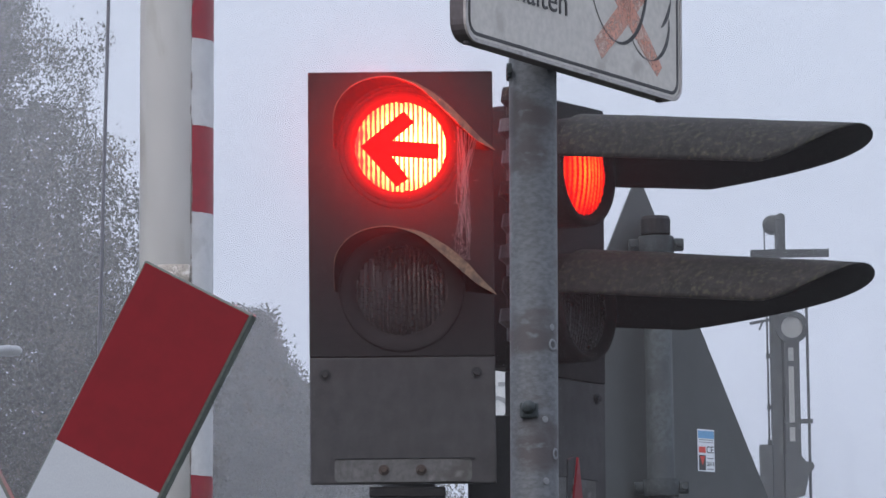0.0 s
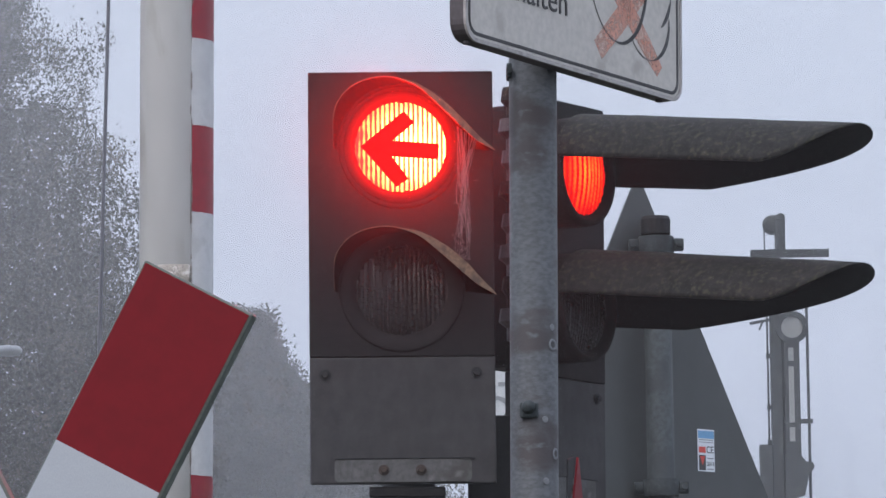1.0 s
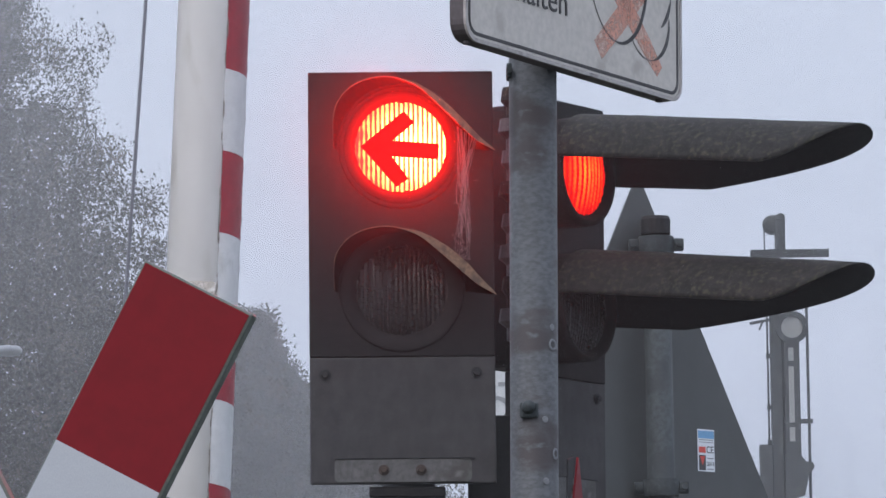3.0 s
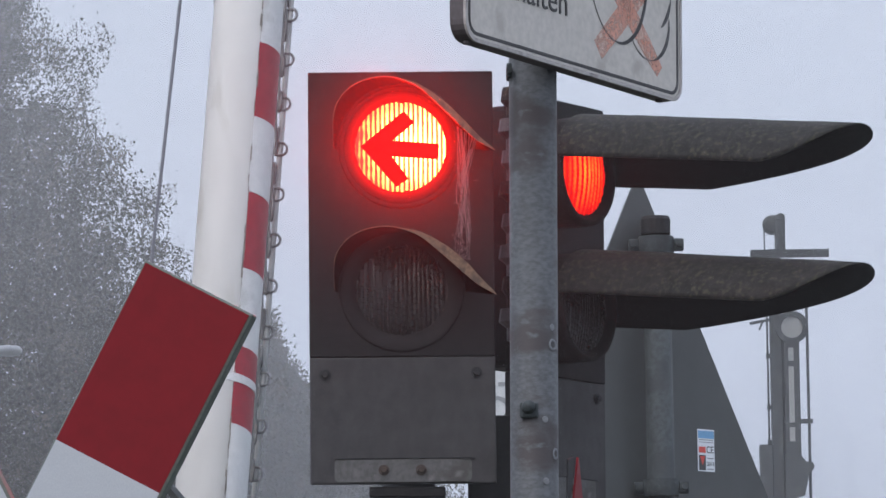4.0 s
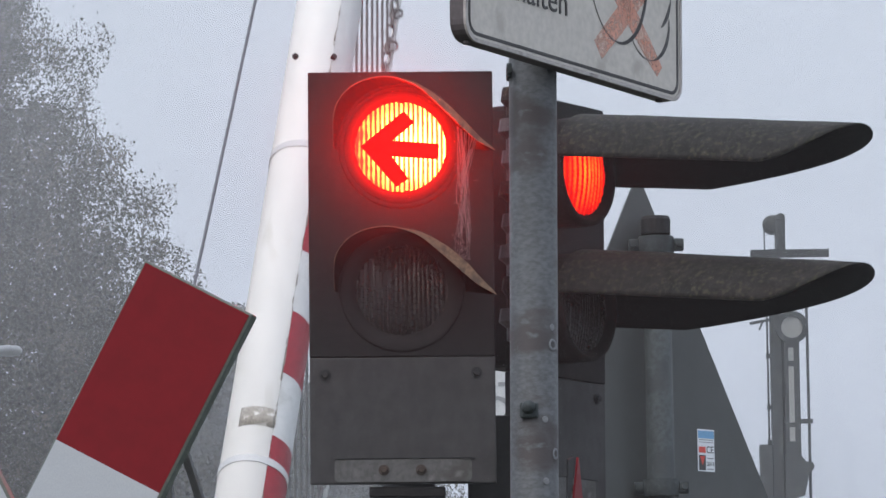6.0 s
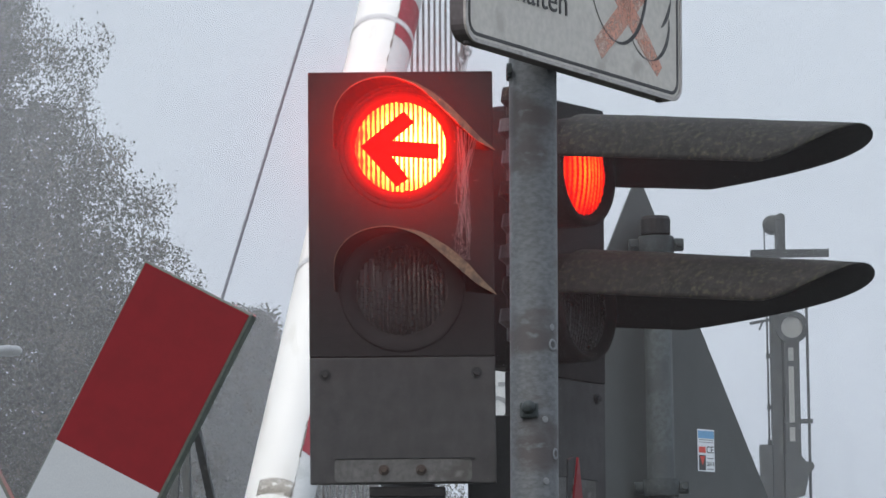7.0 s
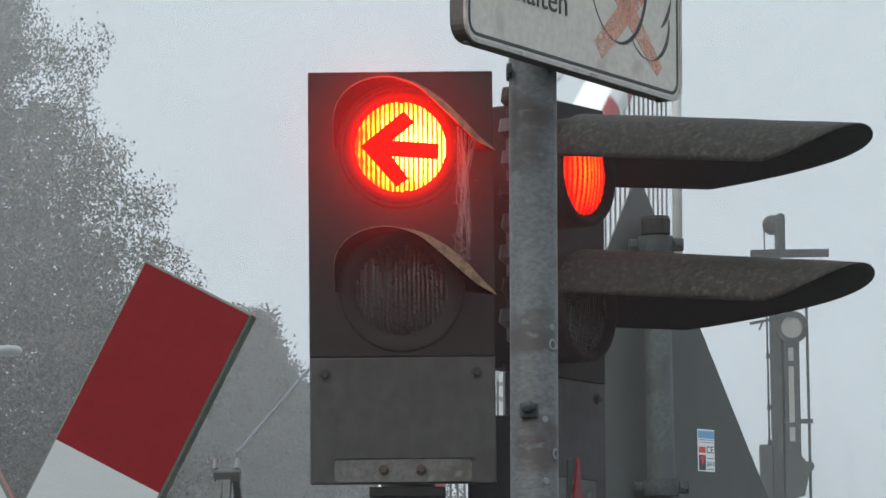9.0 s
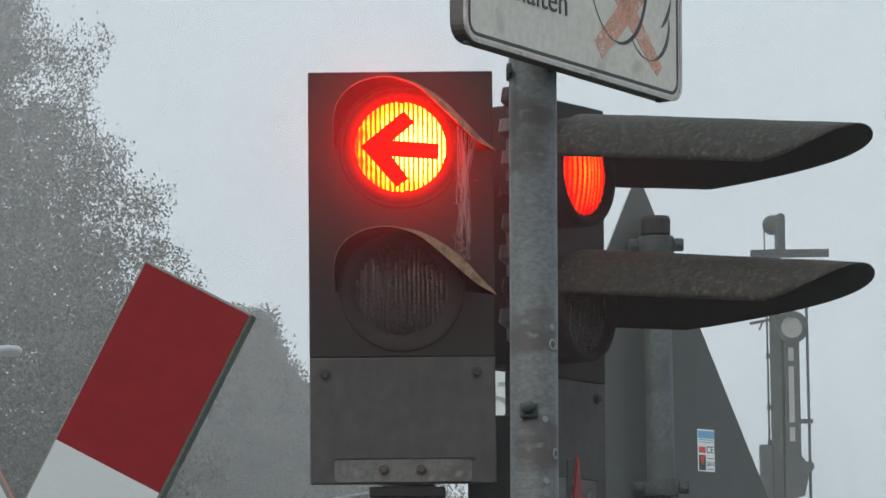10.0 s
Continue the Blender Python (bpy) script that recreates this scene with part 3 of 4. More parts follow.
part("face", prism(rounded(PW - 0.012, PH - 0.012, 0.027, cx, cz), -0.002, 0.0), M_SIGN, panel, "dirty white face")
part("border", frame_plate(rounded(PW - 0.021, PH - 0.021, 0.024, cx, cz), rounded(PW - 0.032, PH - 0.032, 0.020, cx, cz), -0.0028, -0.0022), M_INK, panel, "black printed border")
words("lettering", "halten", 0.062, M_INK, panel, pose(-0.143, -0.003, 0.087), 0.152)


def ribbon(points, widths, y=-0.0028, thick=0.0003):
    """A printed stroke along points in x and z with a changing width."""
    bm = bmesh.new()
    prev = None
    for i, (p, w) in enumerate(zip(points, widths)):
        a, b = points[max(0, i - 1)], points[min(len(points) - 1, i + 1)]
        t = Vector((b[0] - a[0], b[1] - a[1])).normalized()
        nrm = Vector((-t.y, t.x)) * w / 2
        row = [bm.verts.new((p[0] + nrm.x, y, p[1] + nrm.y)), bm.verts.new((p[0] - nrm.x, y, p[1] - nrm.y)),
               bm.verts.new((p[0] - nrm.x, y + thick, p[1] - nrm.y)), bm.verts.new((p[0] + nrm.x, y + thick, p[1] + nrm.y))]
        if prev:
            for j in range(4):
                bm.faces.new((prev[j], prev[(j + 1) % 4], row[(j + 1) % 4], row[j]))
        prev = row
    bmesh.ops.recalc_face_normals(bm, faces=bm.faces)
    return bm


def arc(x, z, rx, rz, a0, a1, n=36):
    return [(x + rx * math.cos(radians(a0 + (a1 - a0) * i / n)), z + rz * math.sin(radians(a0 + (a1 - a0) * i / n))) for i in range(n + 1)]


swell = [0.0020 + 0.0062 * max(0.0, math.sin(math.pi * min(1, max(0, (i / 36 - 0.45) / 0.55)))) for i in range(37)]
part("oval_drawing", ribbon(arc(0.170, 0.200, 0.094, 0.130, 165, 375), swell), M_INK, panel, "black painted oval")
part("oval_drawing", ribbon(arc(0.266, 0.130, 0.068, 0.073, 218, 365), swell), M_INK, panel, "black painted oval")
part("oval_drawing", ribbon(arc(0.262, 0.190, 0.080, 0.088, 20, -55), swell), M_INK, panel, "black painted oval")
part("spray_stroke", ribbon([(0.105, 0.048), (0.165, 0.100), (0.230, 0.157), (0.30, 0.22)], [0.036, 0.040, 0.040, 0.036], -0.00240), M_SPRAY, panel, "faded orange spray stroke")
part("spray_stroke", ribbon([(0.302, 0.042), (0.262, 0.078), (0.215, 0.117), (0.140, 0.178)], [0.024, 0.034, 0.038, 0.038], -0.00255), M_SPRAY, panel, "faded orange spray stroke")
for u in (-0.268, 0.322):
    part("drip_nub", rod((u, 0.010, -0.004), (u, 0.010, 0.002), 0.006, 10), M_SIGNBACK, panel)
part("clamp", box(-0.0425, -0.018, 2.798, -0.030, 0.030, 2.822, 0.003), M_GALV2, sign)
part("clamp_bolt", rod((-0.038, -0.020, 2.808), (-0.038, -0.034, 2.808), 0.005, 8), M_GALV2, sign)
part("bolt_plate", box(-0.024, -0.043, 2.246, 0.006, -0.034, 2.272, 0.004), M_GALV2, sign)
part("bolt_cap", lathe([(0.001, -0.056), (0.008, -0.055), (0.0105, -0.050), (0.012, -0.036)], 10, None, "Y", (-0.010, 0, 2.264)), M_GALV2, sign, "domed bolt", smooth=True)
for a, z, r, ring in ((48, 2.393, 0.0055, 0), (50, 2.365, 0.0100, 1), (26, 2.245, 0.0055, 0), (60, 2.191, 0.0095, 1), (28, 2.146, 0.0058, 0)):
    spot = lathe([(0.55 * r if ring else 0.0004, -0.0002), (0.6 * r if ring else 0.0005, -0.0012), (0.85 * r, -0.0012), (r, -0.0002)], 14)
    part("zinc_spot", spot, M_LIME, sign, "pale zinc spot").matrix_basis = pose(0.0384 * math.sin(radians(a)), -0.0384 * math.cos(radians(a)), z, 0, 0, a)


# ---- the crossbuck: red-ended white boards ----
cross = thing("crossbuck", pose(-0.772, 10.36, 0.0, 0, 0, -12), "red and white railway crossbuck on a post", "crossbuck")
part("post", rod((0, 0.05, 0), (0, 0.05, 2.25), 0.038, 24), M_GALV, cross, smooth=True)


def cross_arm(tilt, y):
    arm = new("arm")
    arm.parent = cross
    arm.matrix_basis = pose(0.0, y, 1.960, 0, tilt, 0)
    L, H, RED = 0.748, 0.1150, 0.366
    part("core", box(-H, -0.013, -L, H, 0.022, L, 0.004), M_EDGE, arm, "green-grey board edge")
    part("white_sheeting", box(-H + 0.004, -0.0145, -L + RED, H - 0.006, -0.0125, L - RED), M_WHITEFILM, arm, "white honeycomb sheeting")
    for s in (-1, 1):
        z0, z1 = sorted((s * (L - 0.004), s * (L - RED)))
        part("red_sheeting", box(-H + 0.004, -0.0145, z0, H - 0.006, -0.0125, z1), M_REDFILM, arm, "red reflective sheeting")
    return arm


cross_arm(27.6, -0.045)
cross_arm(-27.6, 0.0)


# ---- the barrier: a falling boom with its skirt of rods, stay wire and strut ----
PIVOT, YAW = (-0.709, 14.9, 1.361), -10.434
R, S, R0, TIP = 0.0978, 0.2325, 2.454, 10.66
drive = thing("barrier_drive", pose(-0.706, 14.9, 0.0, 0, 0, YAW), "grey barrier drive housing with boom bearing", "barrier drive")
part("housing", box(-0.62, -0.35, 0.0, -0.16, 0.35, 1.30, 0.02), M_GREYP, drive)
part("shaft", rod((-0.62, 0, 1.361), (0.16, 0, 1.361), 0.06, 20), M_STRUT, drive)
for x in (-0.58, -0.20):
    part("bearing", box(x - 0.03, -0.1, 1.28, x + 0.03, 0.1, 1.44, 0.01), M_STRUT, drive)
boom = thing("barrier_boom", pose(*PIVOT, 0, 0, YAW), "white barrier boom with red bands, hanging rods and stay wire", "barrier boom")
part("tube", lathe([(0.001, -0.25), (R, -0.25), (R, TIP - 0.04), (R * 0.7, TIP), (0.001, TIP)], 40, None, "Z"), M_BOOM, boom, "chalky white tube", smooth=True)


def sleeve(z0, z1, a0, a1, r, thick=0.0012, n=20):
    """A bent sheet on the tube between two angles, counted from -Y towards +X."""
    bm = bmesh.new()
    rows = []
    for i in range(n + 1):
        a = radians(a0 + (a1 - a0) * i / n)
        wav = 0.0015 * noise.noise(Vector((z0, i * 0.7, 0)))
        rows.append([bm.verts.new((q * math.sin(a), -q * math.cos(a), z)) for q, z in
                     ((r, z0 + wav), (r + thick, z0 + wav), (r + thick, z1 - wav), (r, z1 - wav))])
    for a, b in zip(rows, rows[1:]):
        for j in range(4):
            bm.faces.new((a[j], a[(j + 1) % 4], b[(j + 1) % 4], b[j]))
    bm.faces.new(rows[0])
    bm.faces.new(rows[-1][::-1])
    bmesh.ops.recalc_face_normals(bm, faces=bm.faces)
    return bm


bands = [(k, k + 1, k % 2 == 0) for k in range(-9, 3)] + [(3, 4.64, False)]
k = 4
while R0 + (k + 1.64) * S < TIP - 0.05:
    bands.append((k + 0.64, k + 1.64, k % 2 == 0))
    k += 1
for k0, k1, red in bands:
    part("red_band" if red else "white_band", sleeve(R0 + k0 * S, R0 + k1 * S - 0.001, 37.0 + 0.8 * math.sin(k0 * 2.1), 140, R), M_BOOMRED if red else M_BOOMWHITE, boom,
         "red reflective band" if red else "grey-white reflective band")
for kk in (-3.42, 1.74, 6.95, 11.5, 16.5, 21.5, 26.4, 31.4):
    z = R0 + kk * S
    part("strap", sleeve(z - 0.012, z + 0.012, 0, 360, R + 0.0008, 0.0022, 48), M_BAND, boom, "bright steel strap")
part("bare_patch", sleeve(R0 - 2.90 * S, R0 - 2.61 * S, -24, 36, R, 0.001), M_BARE, boom, "flaked bare patch", smooth=True)
for a in (-30, 38):
    p = Vector((math.sin(radians(a)), -math.cos(radians(a)), 0))
    part("screw", rod(p * R + Vector((0, 0, R0 + 3.3 * S)), p * (R + 0.012) + Vector((0, 0, R0 + 3.3 * S)), 0.009, 8), M_CLAMP, boom)
# chips and ragged edge where the bands meet the paint
bm = bmesh.new()
rng = random.Random(9)
for i in range(300):
    z = rng.uniform(0.9, 7.0)
    h, w = rng.uniform(0.006, 0.06), rng.uniform(0.6, 3.0)
    a0 = 37.0 - w * rng.random() - 0.3
    q = R + 0.0016
    vs = [bm.verts.new((q * math.sin(radians(a)), -q * math.cos(radians(a)), zz)) for a, zz in
          ((a0, z), (a0 + w, z + 0.2 * h), (a0 + w * 0.8, z + h), (a0 + 0.1 * w, z + 0.8 * h))]
    bm.faces.new(vs)
bmesh.ops.solidify(bm, geom=list(bm.faces), thickness=0.0006)
tagged(part("paint_chips", bm, M_BARE, boom, "brown paint chips along the band edge"), kind="stuff")
# strut and stay wire above the boom
APEX = Vector((0.02, -0.99, 1.058))
for x, foot in ((-0.022, (-0.06, -0.05, 0.15)), (-0.002, (0.05, -0.05, 0.15)), (0.022, (0.0, -0.09, 1.22))):
    part("strut", bar(APEX + Vector((x, 0, 0)), foot, 0.020, 0.020), M_STRUT, boom, "dark angle-steel strut")
part("strut_head", box(-0.020, -1.010, 1.040, 0.055, -0.975, 1.072, 0.006), M_STRUT, boom)
for x in (-0.035, 0.025):
    part("shackle", rod(APEX + Vector((x, -0.02, 0.0)), APEX + Vector((x, -0.040, 0.022)), 0.007, 8), M_STEEL, boom)
part("stay_wire", rod(APEX + Vector((0.020, -0.05, 0.04)), (0.0, -R, 9.95), 0.0048, 8), M_WIRE, boom, "stranded steel stay wire")

# hanging rods: each swings about its own eye under the boom
DROP, STEP, FIRST = 1.13, 0.145, 1.35
rods = []
rod_mesh = None
count = int((TIP - 0.45 - FIRST) / STEP)
for i in range(count):
    z = FIRST + i * STEP
    if rod_mesh is None:
        bm = rod((0, 0, 0.0), (0, 0, -DROP), 0.0045, 6)
        ob = part("hanging_rod", bm, M_STEEL, boom, "thin grey hanging rod")
        rod_mesh = ob.data
    else:
        ob = new("hanging_rod", rod_mesh)
        ob.parent = boom
        tagged(ob, "thin grey hanging rod")
    ob.location = (0.0, R + 0.012, z)
    rods.append((ob, 0.0, R + 0.012, z))
for i in range(count):
    z = FIRST + i * STEP
    part("rod_eye", lathe([(0.008, -0.004), (0.016, -0.004), (0.016, 0.004), (0.008, 0.004)], 10, None, "Y", (0.0, R + 0.006, z)), M_STEEL, boom)


def chain_bm(length, link=0.058):
    """A run of rings and thin links along Z."""
    bm = bmesh.new()
    z, i = 0.0, 0
    while z < length:
        turn = Matrix.Translation((0, 0, z)) @ Matrix.Rotation(radians(90 * (i % 2) + 25), 4, "Z")
        pts = [turn @ Vector((0.013 * math.cos(2 * math.pi * q / 10), 0, 0.034 * math.sin(2 * math.pi * q / 10))) for q in range(10)]
        for a, b in zip(pts, pts[1:] + pts[:1]):
            rod(a, b, 0.0042, 5, bm)
        z += link
        i += 1
    return bm


def rings_bm(length, step):
    bm = bmesh.new()
    z = 0.0
    while z < length:
        pts = [Vector((0.021 * math.cos(2 * math.pi * q / 12), 0.004, z + 0.021 * math.sin(2 * math.pi * q / 12))) for q in range(12)]
        for a, b in zip(pts, pts[1:] + pts[:1]):
            rod(a, b, 0.004, 5, bm)
        z += step
    return bm


chain = part("lower_chain", chain_bm(TIP - 0.5 - FIRST), M_STEEL, boom, "grey steel link chain")
rings = part("chain_ring", rings_bm(TIP - 0.5 - FIRST, STEP), M_STEEL, boom, "steel connecting rings")
rail_len = TIP - 0.5 - FIRST
rail = part("lower_rail", rod((0, 0, 0), (0, 0, rail_len), 0.0085, 10), M_BOOMWHITE, boom, "thin pale lower rail")
hang_bits = [(rail, 0.010, R + 0.012, FIRST, DROP + 0.02), (chain, 0.0, R + 0.012, FIRST, DROP), (rings, 0.012, R + 0.012, FIRST, DROP - 0.02)]
support = part("tip_support", rod((0, 0, 0), (0, 0, -1.36), 0.022, 14), M_BOOMWHITE, boom, "hinged tip support bar")
foot = part("support_foot", lathe([(0.001, -1.36), (0.034, -1.36), (0.04, -1.385), (0.001, -1.40)], 16, None, "Z"), M_CLAMP, support, "dark foot")
rods.append((support, 0.0, R + 0.02, TIP - 0.26))


# ---- the triangular sign seen from behind ----
tri = thing("triangular_sign", pose(0.606, 14.62, 0.0, 0, -0.9, 0), "back of a grey triangular road sign on a steel post", "road sign")
part("post", rod((0, 0, 0), (0, 0, 3.25), 0.036, 28), M_GALV2, tri, "dull galvanised tube", smooth=True)
part("cap", lathe([(0.001, 3.262), (0.038, 3.262), (0.039, 3.300), (0.035, 3.309), (0.001, 3.311)], 24, None, "Z"), M_CLAMP, tri, "black plastic cap", smooth=False)
plate = new("plate")
plate.parent = tri
plate.matrix_basis = pose(-0.043, 0.043, 0.0, 0, 0, 45)
out, side, zb, rr = [], 1.02, 2.548, 0.032
hh = side * math.sqrt(3) / 2
for cxx, czz, a0 in ((side / 2 - rr * math.sqrt(3), zb + rr, -90), (0.0, zb + hh - 2 * rr, 30), (-side / 2 + rr * math.sqrt(3), zb + rr, 150)):
    for i in range(9):
        a = radians(a0 + 120 * i / 8)
        out.append((cxx + rr * math.cos(a), czz + rr * math.sin(a)))
part("panel", prism(out, -0.002, 0.002), M_TRI, plate, "plain grey sheet back")
for z in (3.234, 2.600):
    part("clamp", lathe([(0.0365, z - 0.022), (0.046, z - 0.022), (0.048, z), (0.046, z + 0.022), (0.0365, z + 0.022)], 28, None, "Z"), M_GALV2, tri, "steel pipe clamp", smooth=False)
    for s in (-1, 1):
        part("clamp_ear", box(s * 0.058 - 0.014, -0.012, z - 0.016, s * 0.058 + 0.014, 0.012, z + 0.016, 0.004), M_GALV2, tri)
        part("bolt", rod((s * 0.060, -0.030, z), (s * 0.060, 0.02, z), 0.008, 8), M_GALV2, tri)
    part("rail", bar((-0.10, 0.030, z), (0.05, 0.055, z), 0.03, 0.02), M_TRI, tri)
stick = part("sticker", box(0.148, -0.0034, 2.657, 0.213, -0.0022, 2.768), M_STICK, plate, "white maker's sticker with small print")
part("print_bar", box(0.150, -0.0040, 2.744, 0.211, -0.0034, 2.764), M_BLUE, stick, "blue print strip")
for z in (2.739, 2.733):
    part("print_bar", box(0.154, -0.0040, z, 0.207, -0.0034, z + 0.002), M_PRINTGREY, stick)
part("print_bar", box(0.152, -0.0040, 2.706, 0.178, -0.0034, 2.722), M_PRINTRED, stick, "red print block")
part("print_patch", box(0.152, -0.0040, 2.660, 0.178, -0.0034, 2.700), M_INK, stick)
part("print_triangle", prism([(0.155, 2.697), (0.175, 2.697), (0.165, 2.672)], -0.0046, -0.0040), M_PRINTRED, stick, "red printed triangle")
words("lettering", "CE", 0.026, M_INK, stick, pose(0.182, -0.0038, 2.706), 0.027)
words("lettering", "2013", 0.016, M_INK, stick, pose(0.182, -0.0038, 2.672), 0.028)
part("print_bar", box(0.184, -0.0040, 2.690, 0.208, -0.0034, 2.693), M_PRINTGREY, stick)
part("print_bar", box(0.184, -0.0040, 2.662, 0.208, -0.0034, 2.665), M_PRINTGREY, stick)
stick.location = (0.058, 0.0, 0.0)

# a slim red marker plate, edge on, low beside the sign post
mk = thing("marker_plate", pose(0.262, 11.0, 0.0, 0, 0, 78), "narrow red and white marker plate seen edge on", "marker plate")
part("post", rod((0, 0.03, 0), (0, 0.03, 2.25), 0.02, 14), M_GALV2, mk, smooth=True)
part("plate", prism([(-0.15, 2.10), (0.14, 2.10), (0.004, 2.372), (-0.004, 2.375)], -0.002, 0.002), M_REDFILM, mk, "red reflective plate")
part("dark_edge", prism([(-0.16, 2.10), (-0.154, 2.10), (-0.008, 2.375), (-0.08, 2.365), (-0.085, 2.30)], 0.004, 0.007), M_CLAMP, mk, "dark back edge")


# ---- semaphore signal in the fog ----
sem = thing("semaphore_signal", pose(3.70, 60.0, 0.0, 0, -0.65, 0), "grey railway semaphore signal standing in fog", "semaphore")
part("mast", box(-0.125, -0.08, 0.0, 0.0, 0.08, 8.72, 0.01), M_MAST, sem)
part("mast_flange", box(0.0, -0.05, 0.0, 0.045, 0.05, 8.0, 0.005), M_MAST, sem)
part("mast_top", box(-0.05, -0.06, 8.70, 0.06, 0.06, 9.05, 0.02), M_MAST, sem)
part("top_wheel", lathe([(0.001, -0.05), (0.075, -0.05), (0.105, -0.035), (0.105, 0.035), (0.075, 0.05), (0.001, 0.05)], 26, None, "Y", (-0.075, 0, 8.985)), M_MAST, sem)
part("wheel_hood", lathe([(0.001, -0.055), (0.055, -0.055), (0.055, 0.055), (0.001, 0.055)], 20, None, "Y", (0.01, 0, 9.05)), M_MAST, sem)
part("upper_arm", box(-0.32, -0.115, 8.620, 0.52, -0.085, 8.702, 0.006), M_MAST, sem, "level signal arm")
part("arm_edge", box(-0.32, -0.122, 8.690, 0.52, -0.080, 8.706, 0.002), M_MAST, sem)
part("wire", rod((-0.165, -0.04, 8.70), (-0.165, -0.04, 8.98), 0.008, 6), M_MAST, sem)
low = new("lower_arm")
low.parent = sem
low.matrix_basis = pose(0.105, -0.11, 7.87)
part("disc_rim", lathe([(0.115, 0.02), (0.115, -0.02), (0.175, -0.02), (0.175, 0.02), (0.115, 0.02)], 36), M_MAST, low)
part("disc", lathe([(0.001, -0.004), (0.116, -0.004), (0.116, 0.004), (0.001, 0.004)], 30), M_ARMPALE, low, "pale enamel disc")
part("arm_frame", box(-0.085, -0.012, -1.42, 0.075, 0.012, -0.16, 0.003), M_MAST, low)
for z0, z1 in ((-0.36, -0.22), (-1.02, -0.42), (-1.22, -1.07)):
    part("arm_enamel", box(-0.045, -0.018, z0, 0.012, -0.0125, z1), M_ARMPALE, low, "pale enamel strip")
part("counterweight", prism([(-0.10, -1.86), (0.10, -1.80), (0.17, -1.50), (0.06, -1.36), (-0.10, -1.36)], -0.05, 0.03), M_MAST, low)
part("pull_rod", rod((-0.155, -0.05, 5.0), (-0.155, -0.05, 8.05), 0.011, 6), M_MAST, sem)
part("pull_rod", rod((0.275, -0.10, 5.0), (0.265, -0.10, 8.12), 0.016, 6), M_MAST, sem)
for z in (7.55, 7.0, 6.62):
    part("rod_guide", box(-0.17, -0.06, z, -0.12, 0.02, z + 0.05), M_MAST, sem)
part("cross_bar", box(0.0, -0.11, 6.84, 0.31, -0.07, 6.89, 0.004), M_MAST, sem)
part("pulley", lathe([(0.001, -0.03), (0.055, -0.03), (0.04, 0.0), (0.055, 0.03), (0.001, 0.03)], 18, None, "Y", (0.26, -0.10, 6.38)), M_MAST, sem)
part("relay_box", box(-0.26, -0.12, 5.6, -0.12, 0.06, 6.62, 0.008), M_MAST, sem)
part("lamp_bracket", bar((-0.34, -0.05, 7.92), (-0.12, -0.05, 7.96), 0.03, 0.03), M_MAST, sem)
part("bracket_loop", bar((-0.24, -0.05, 7.85), (-0.20, -0.05, 7.94), 0.02, 0.02), M_MAST, sem)
part("footing", box(-0.35, -0.35, 0.0, 0.35, 0.35, 0.25, 0.03), M_CONC, sem)

# white board with a grey figure, seen through the gap between the heads
nb = thing("speed_board", pose(0.420, 40.0, 0.0), "white trackside board with a grey figure", "trackside board")
part("post", rod((0, 0.05, 0), (0, 0.05, 5.35), 0.04, 12), M_MAST, nb)
part("board", prism(rounded(0.50, 0.42, 0.03, 0.02, 5.23), -0.01, 0.02), M_LAMPHEAD, nb)
part("figure_bar", ribbon(arc(-0.036, 5.155, 0.075, 0.080, -60, 140, 20), [0.030] * 21, -0.016), M_PRINTGREY, nb, "grey figure")
part("figure_bar", box(-0.03, -0.016, 5.322, 0.10, -0.0105, 5.350), M_PRINTGREY, nb)

# street lamp, its head just beside the tall tree
lampost = thing("street_lamp", pose(-7.6, 75.0, 0.0), "pale street lamp head on a tall pole", "street lamp")
part("pole", rod((0, 0, 0), (0, 0, 9.1), 0.07, 14, None, 0.045), M_GALV2, lampost)
part("arm", rod((0, 0, 9.05), (1.6, 0, 9.16), 0.035, 10), M_GALV2, lampost)
part("lamp_head", lathe([(0.001, -0.28), (0.07, -0.24), (0.10, 0.0), (0.08, 0.16), (0.03, 0.20), (0.001, 0.20)], 20, None, "Y"), M_LAMPHEAD, lampost, "pale lamp housing", smooth=True).matrix_basis = pose(1.78, 0, 9.20, 0, 0, -90) @ Matrix.Diagonal((1, 1, 0.8, 1))


# ---- trees ----
def limb(bm, p, way, length, r, rng, depth, tips, droop=0.0, spread=0.6, kids=4):
    """One limb in short bends, with its side limbs; the ends go into tips."""
    seg = 4
    for i in range(seg):
        q = p + way * length / seg
        r2 = r * 0.80
        rod(p, q, r, 5 if r < 0.03 else 7, bm, r2)
        if depth and i:
            for _ in range(kids if i > 1 else 1):
                side = Vector((rng.gauss(0, 1), rng.gauss(0, 1), rng.gauss(0, 0.6))).normalized()
                limb(bm, q, (way * 0.65 + side * spread).normalized(), length * rng.uniform(0.38, 0.58), r2 * 0.5, rng, depth - 1, tips, droop, spread, kids)
        p, r = q, r2
        way = (way + Vector((rng.gauss(0, 0.13), rng.gauss(0, 0.13), rng.gauss(0, 0.08) - droop))).normalized()
        tips.append(p.copy())


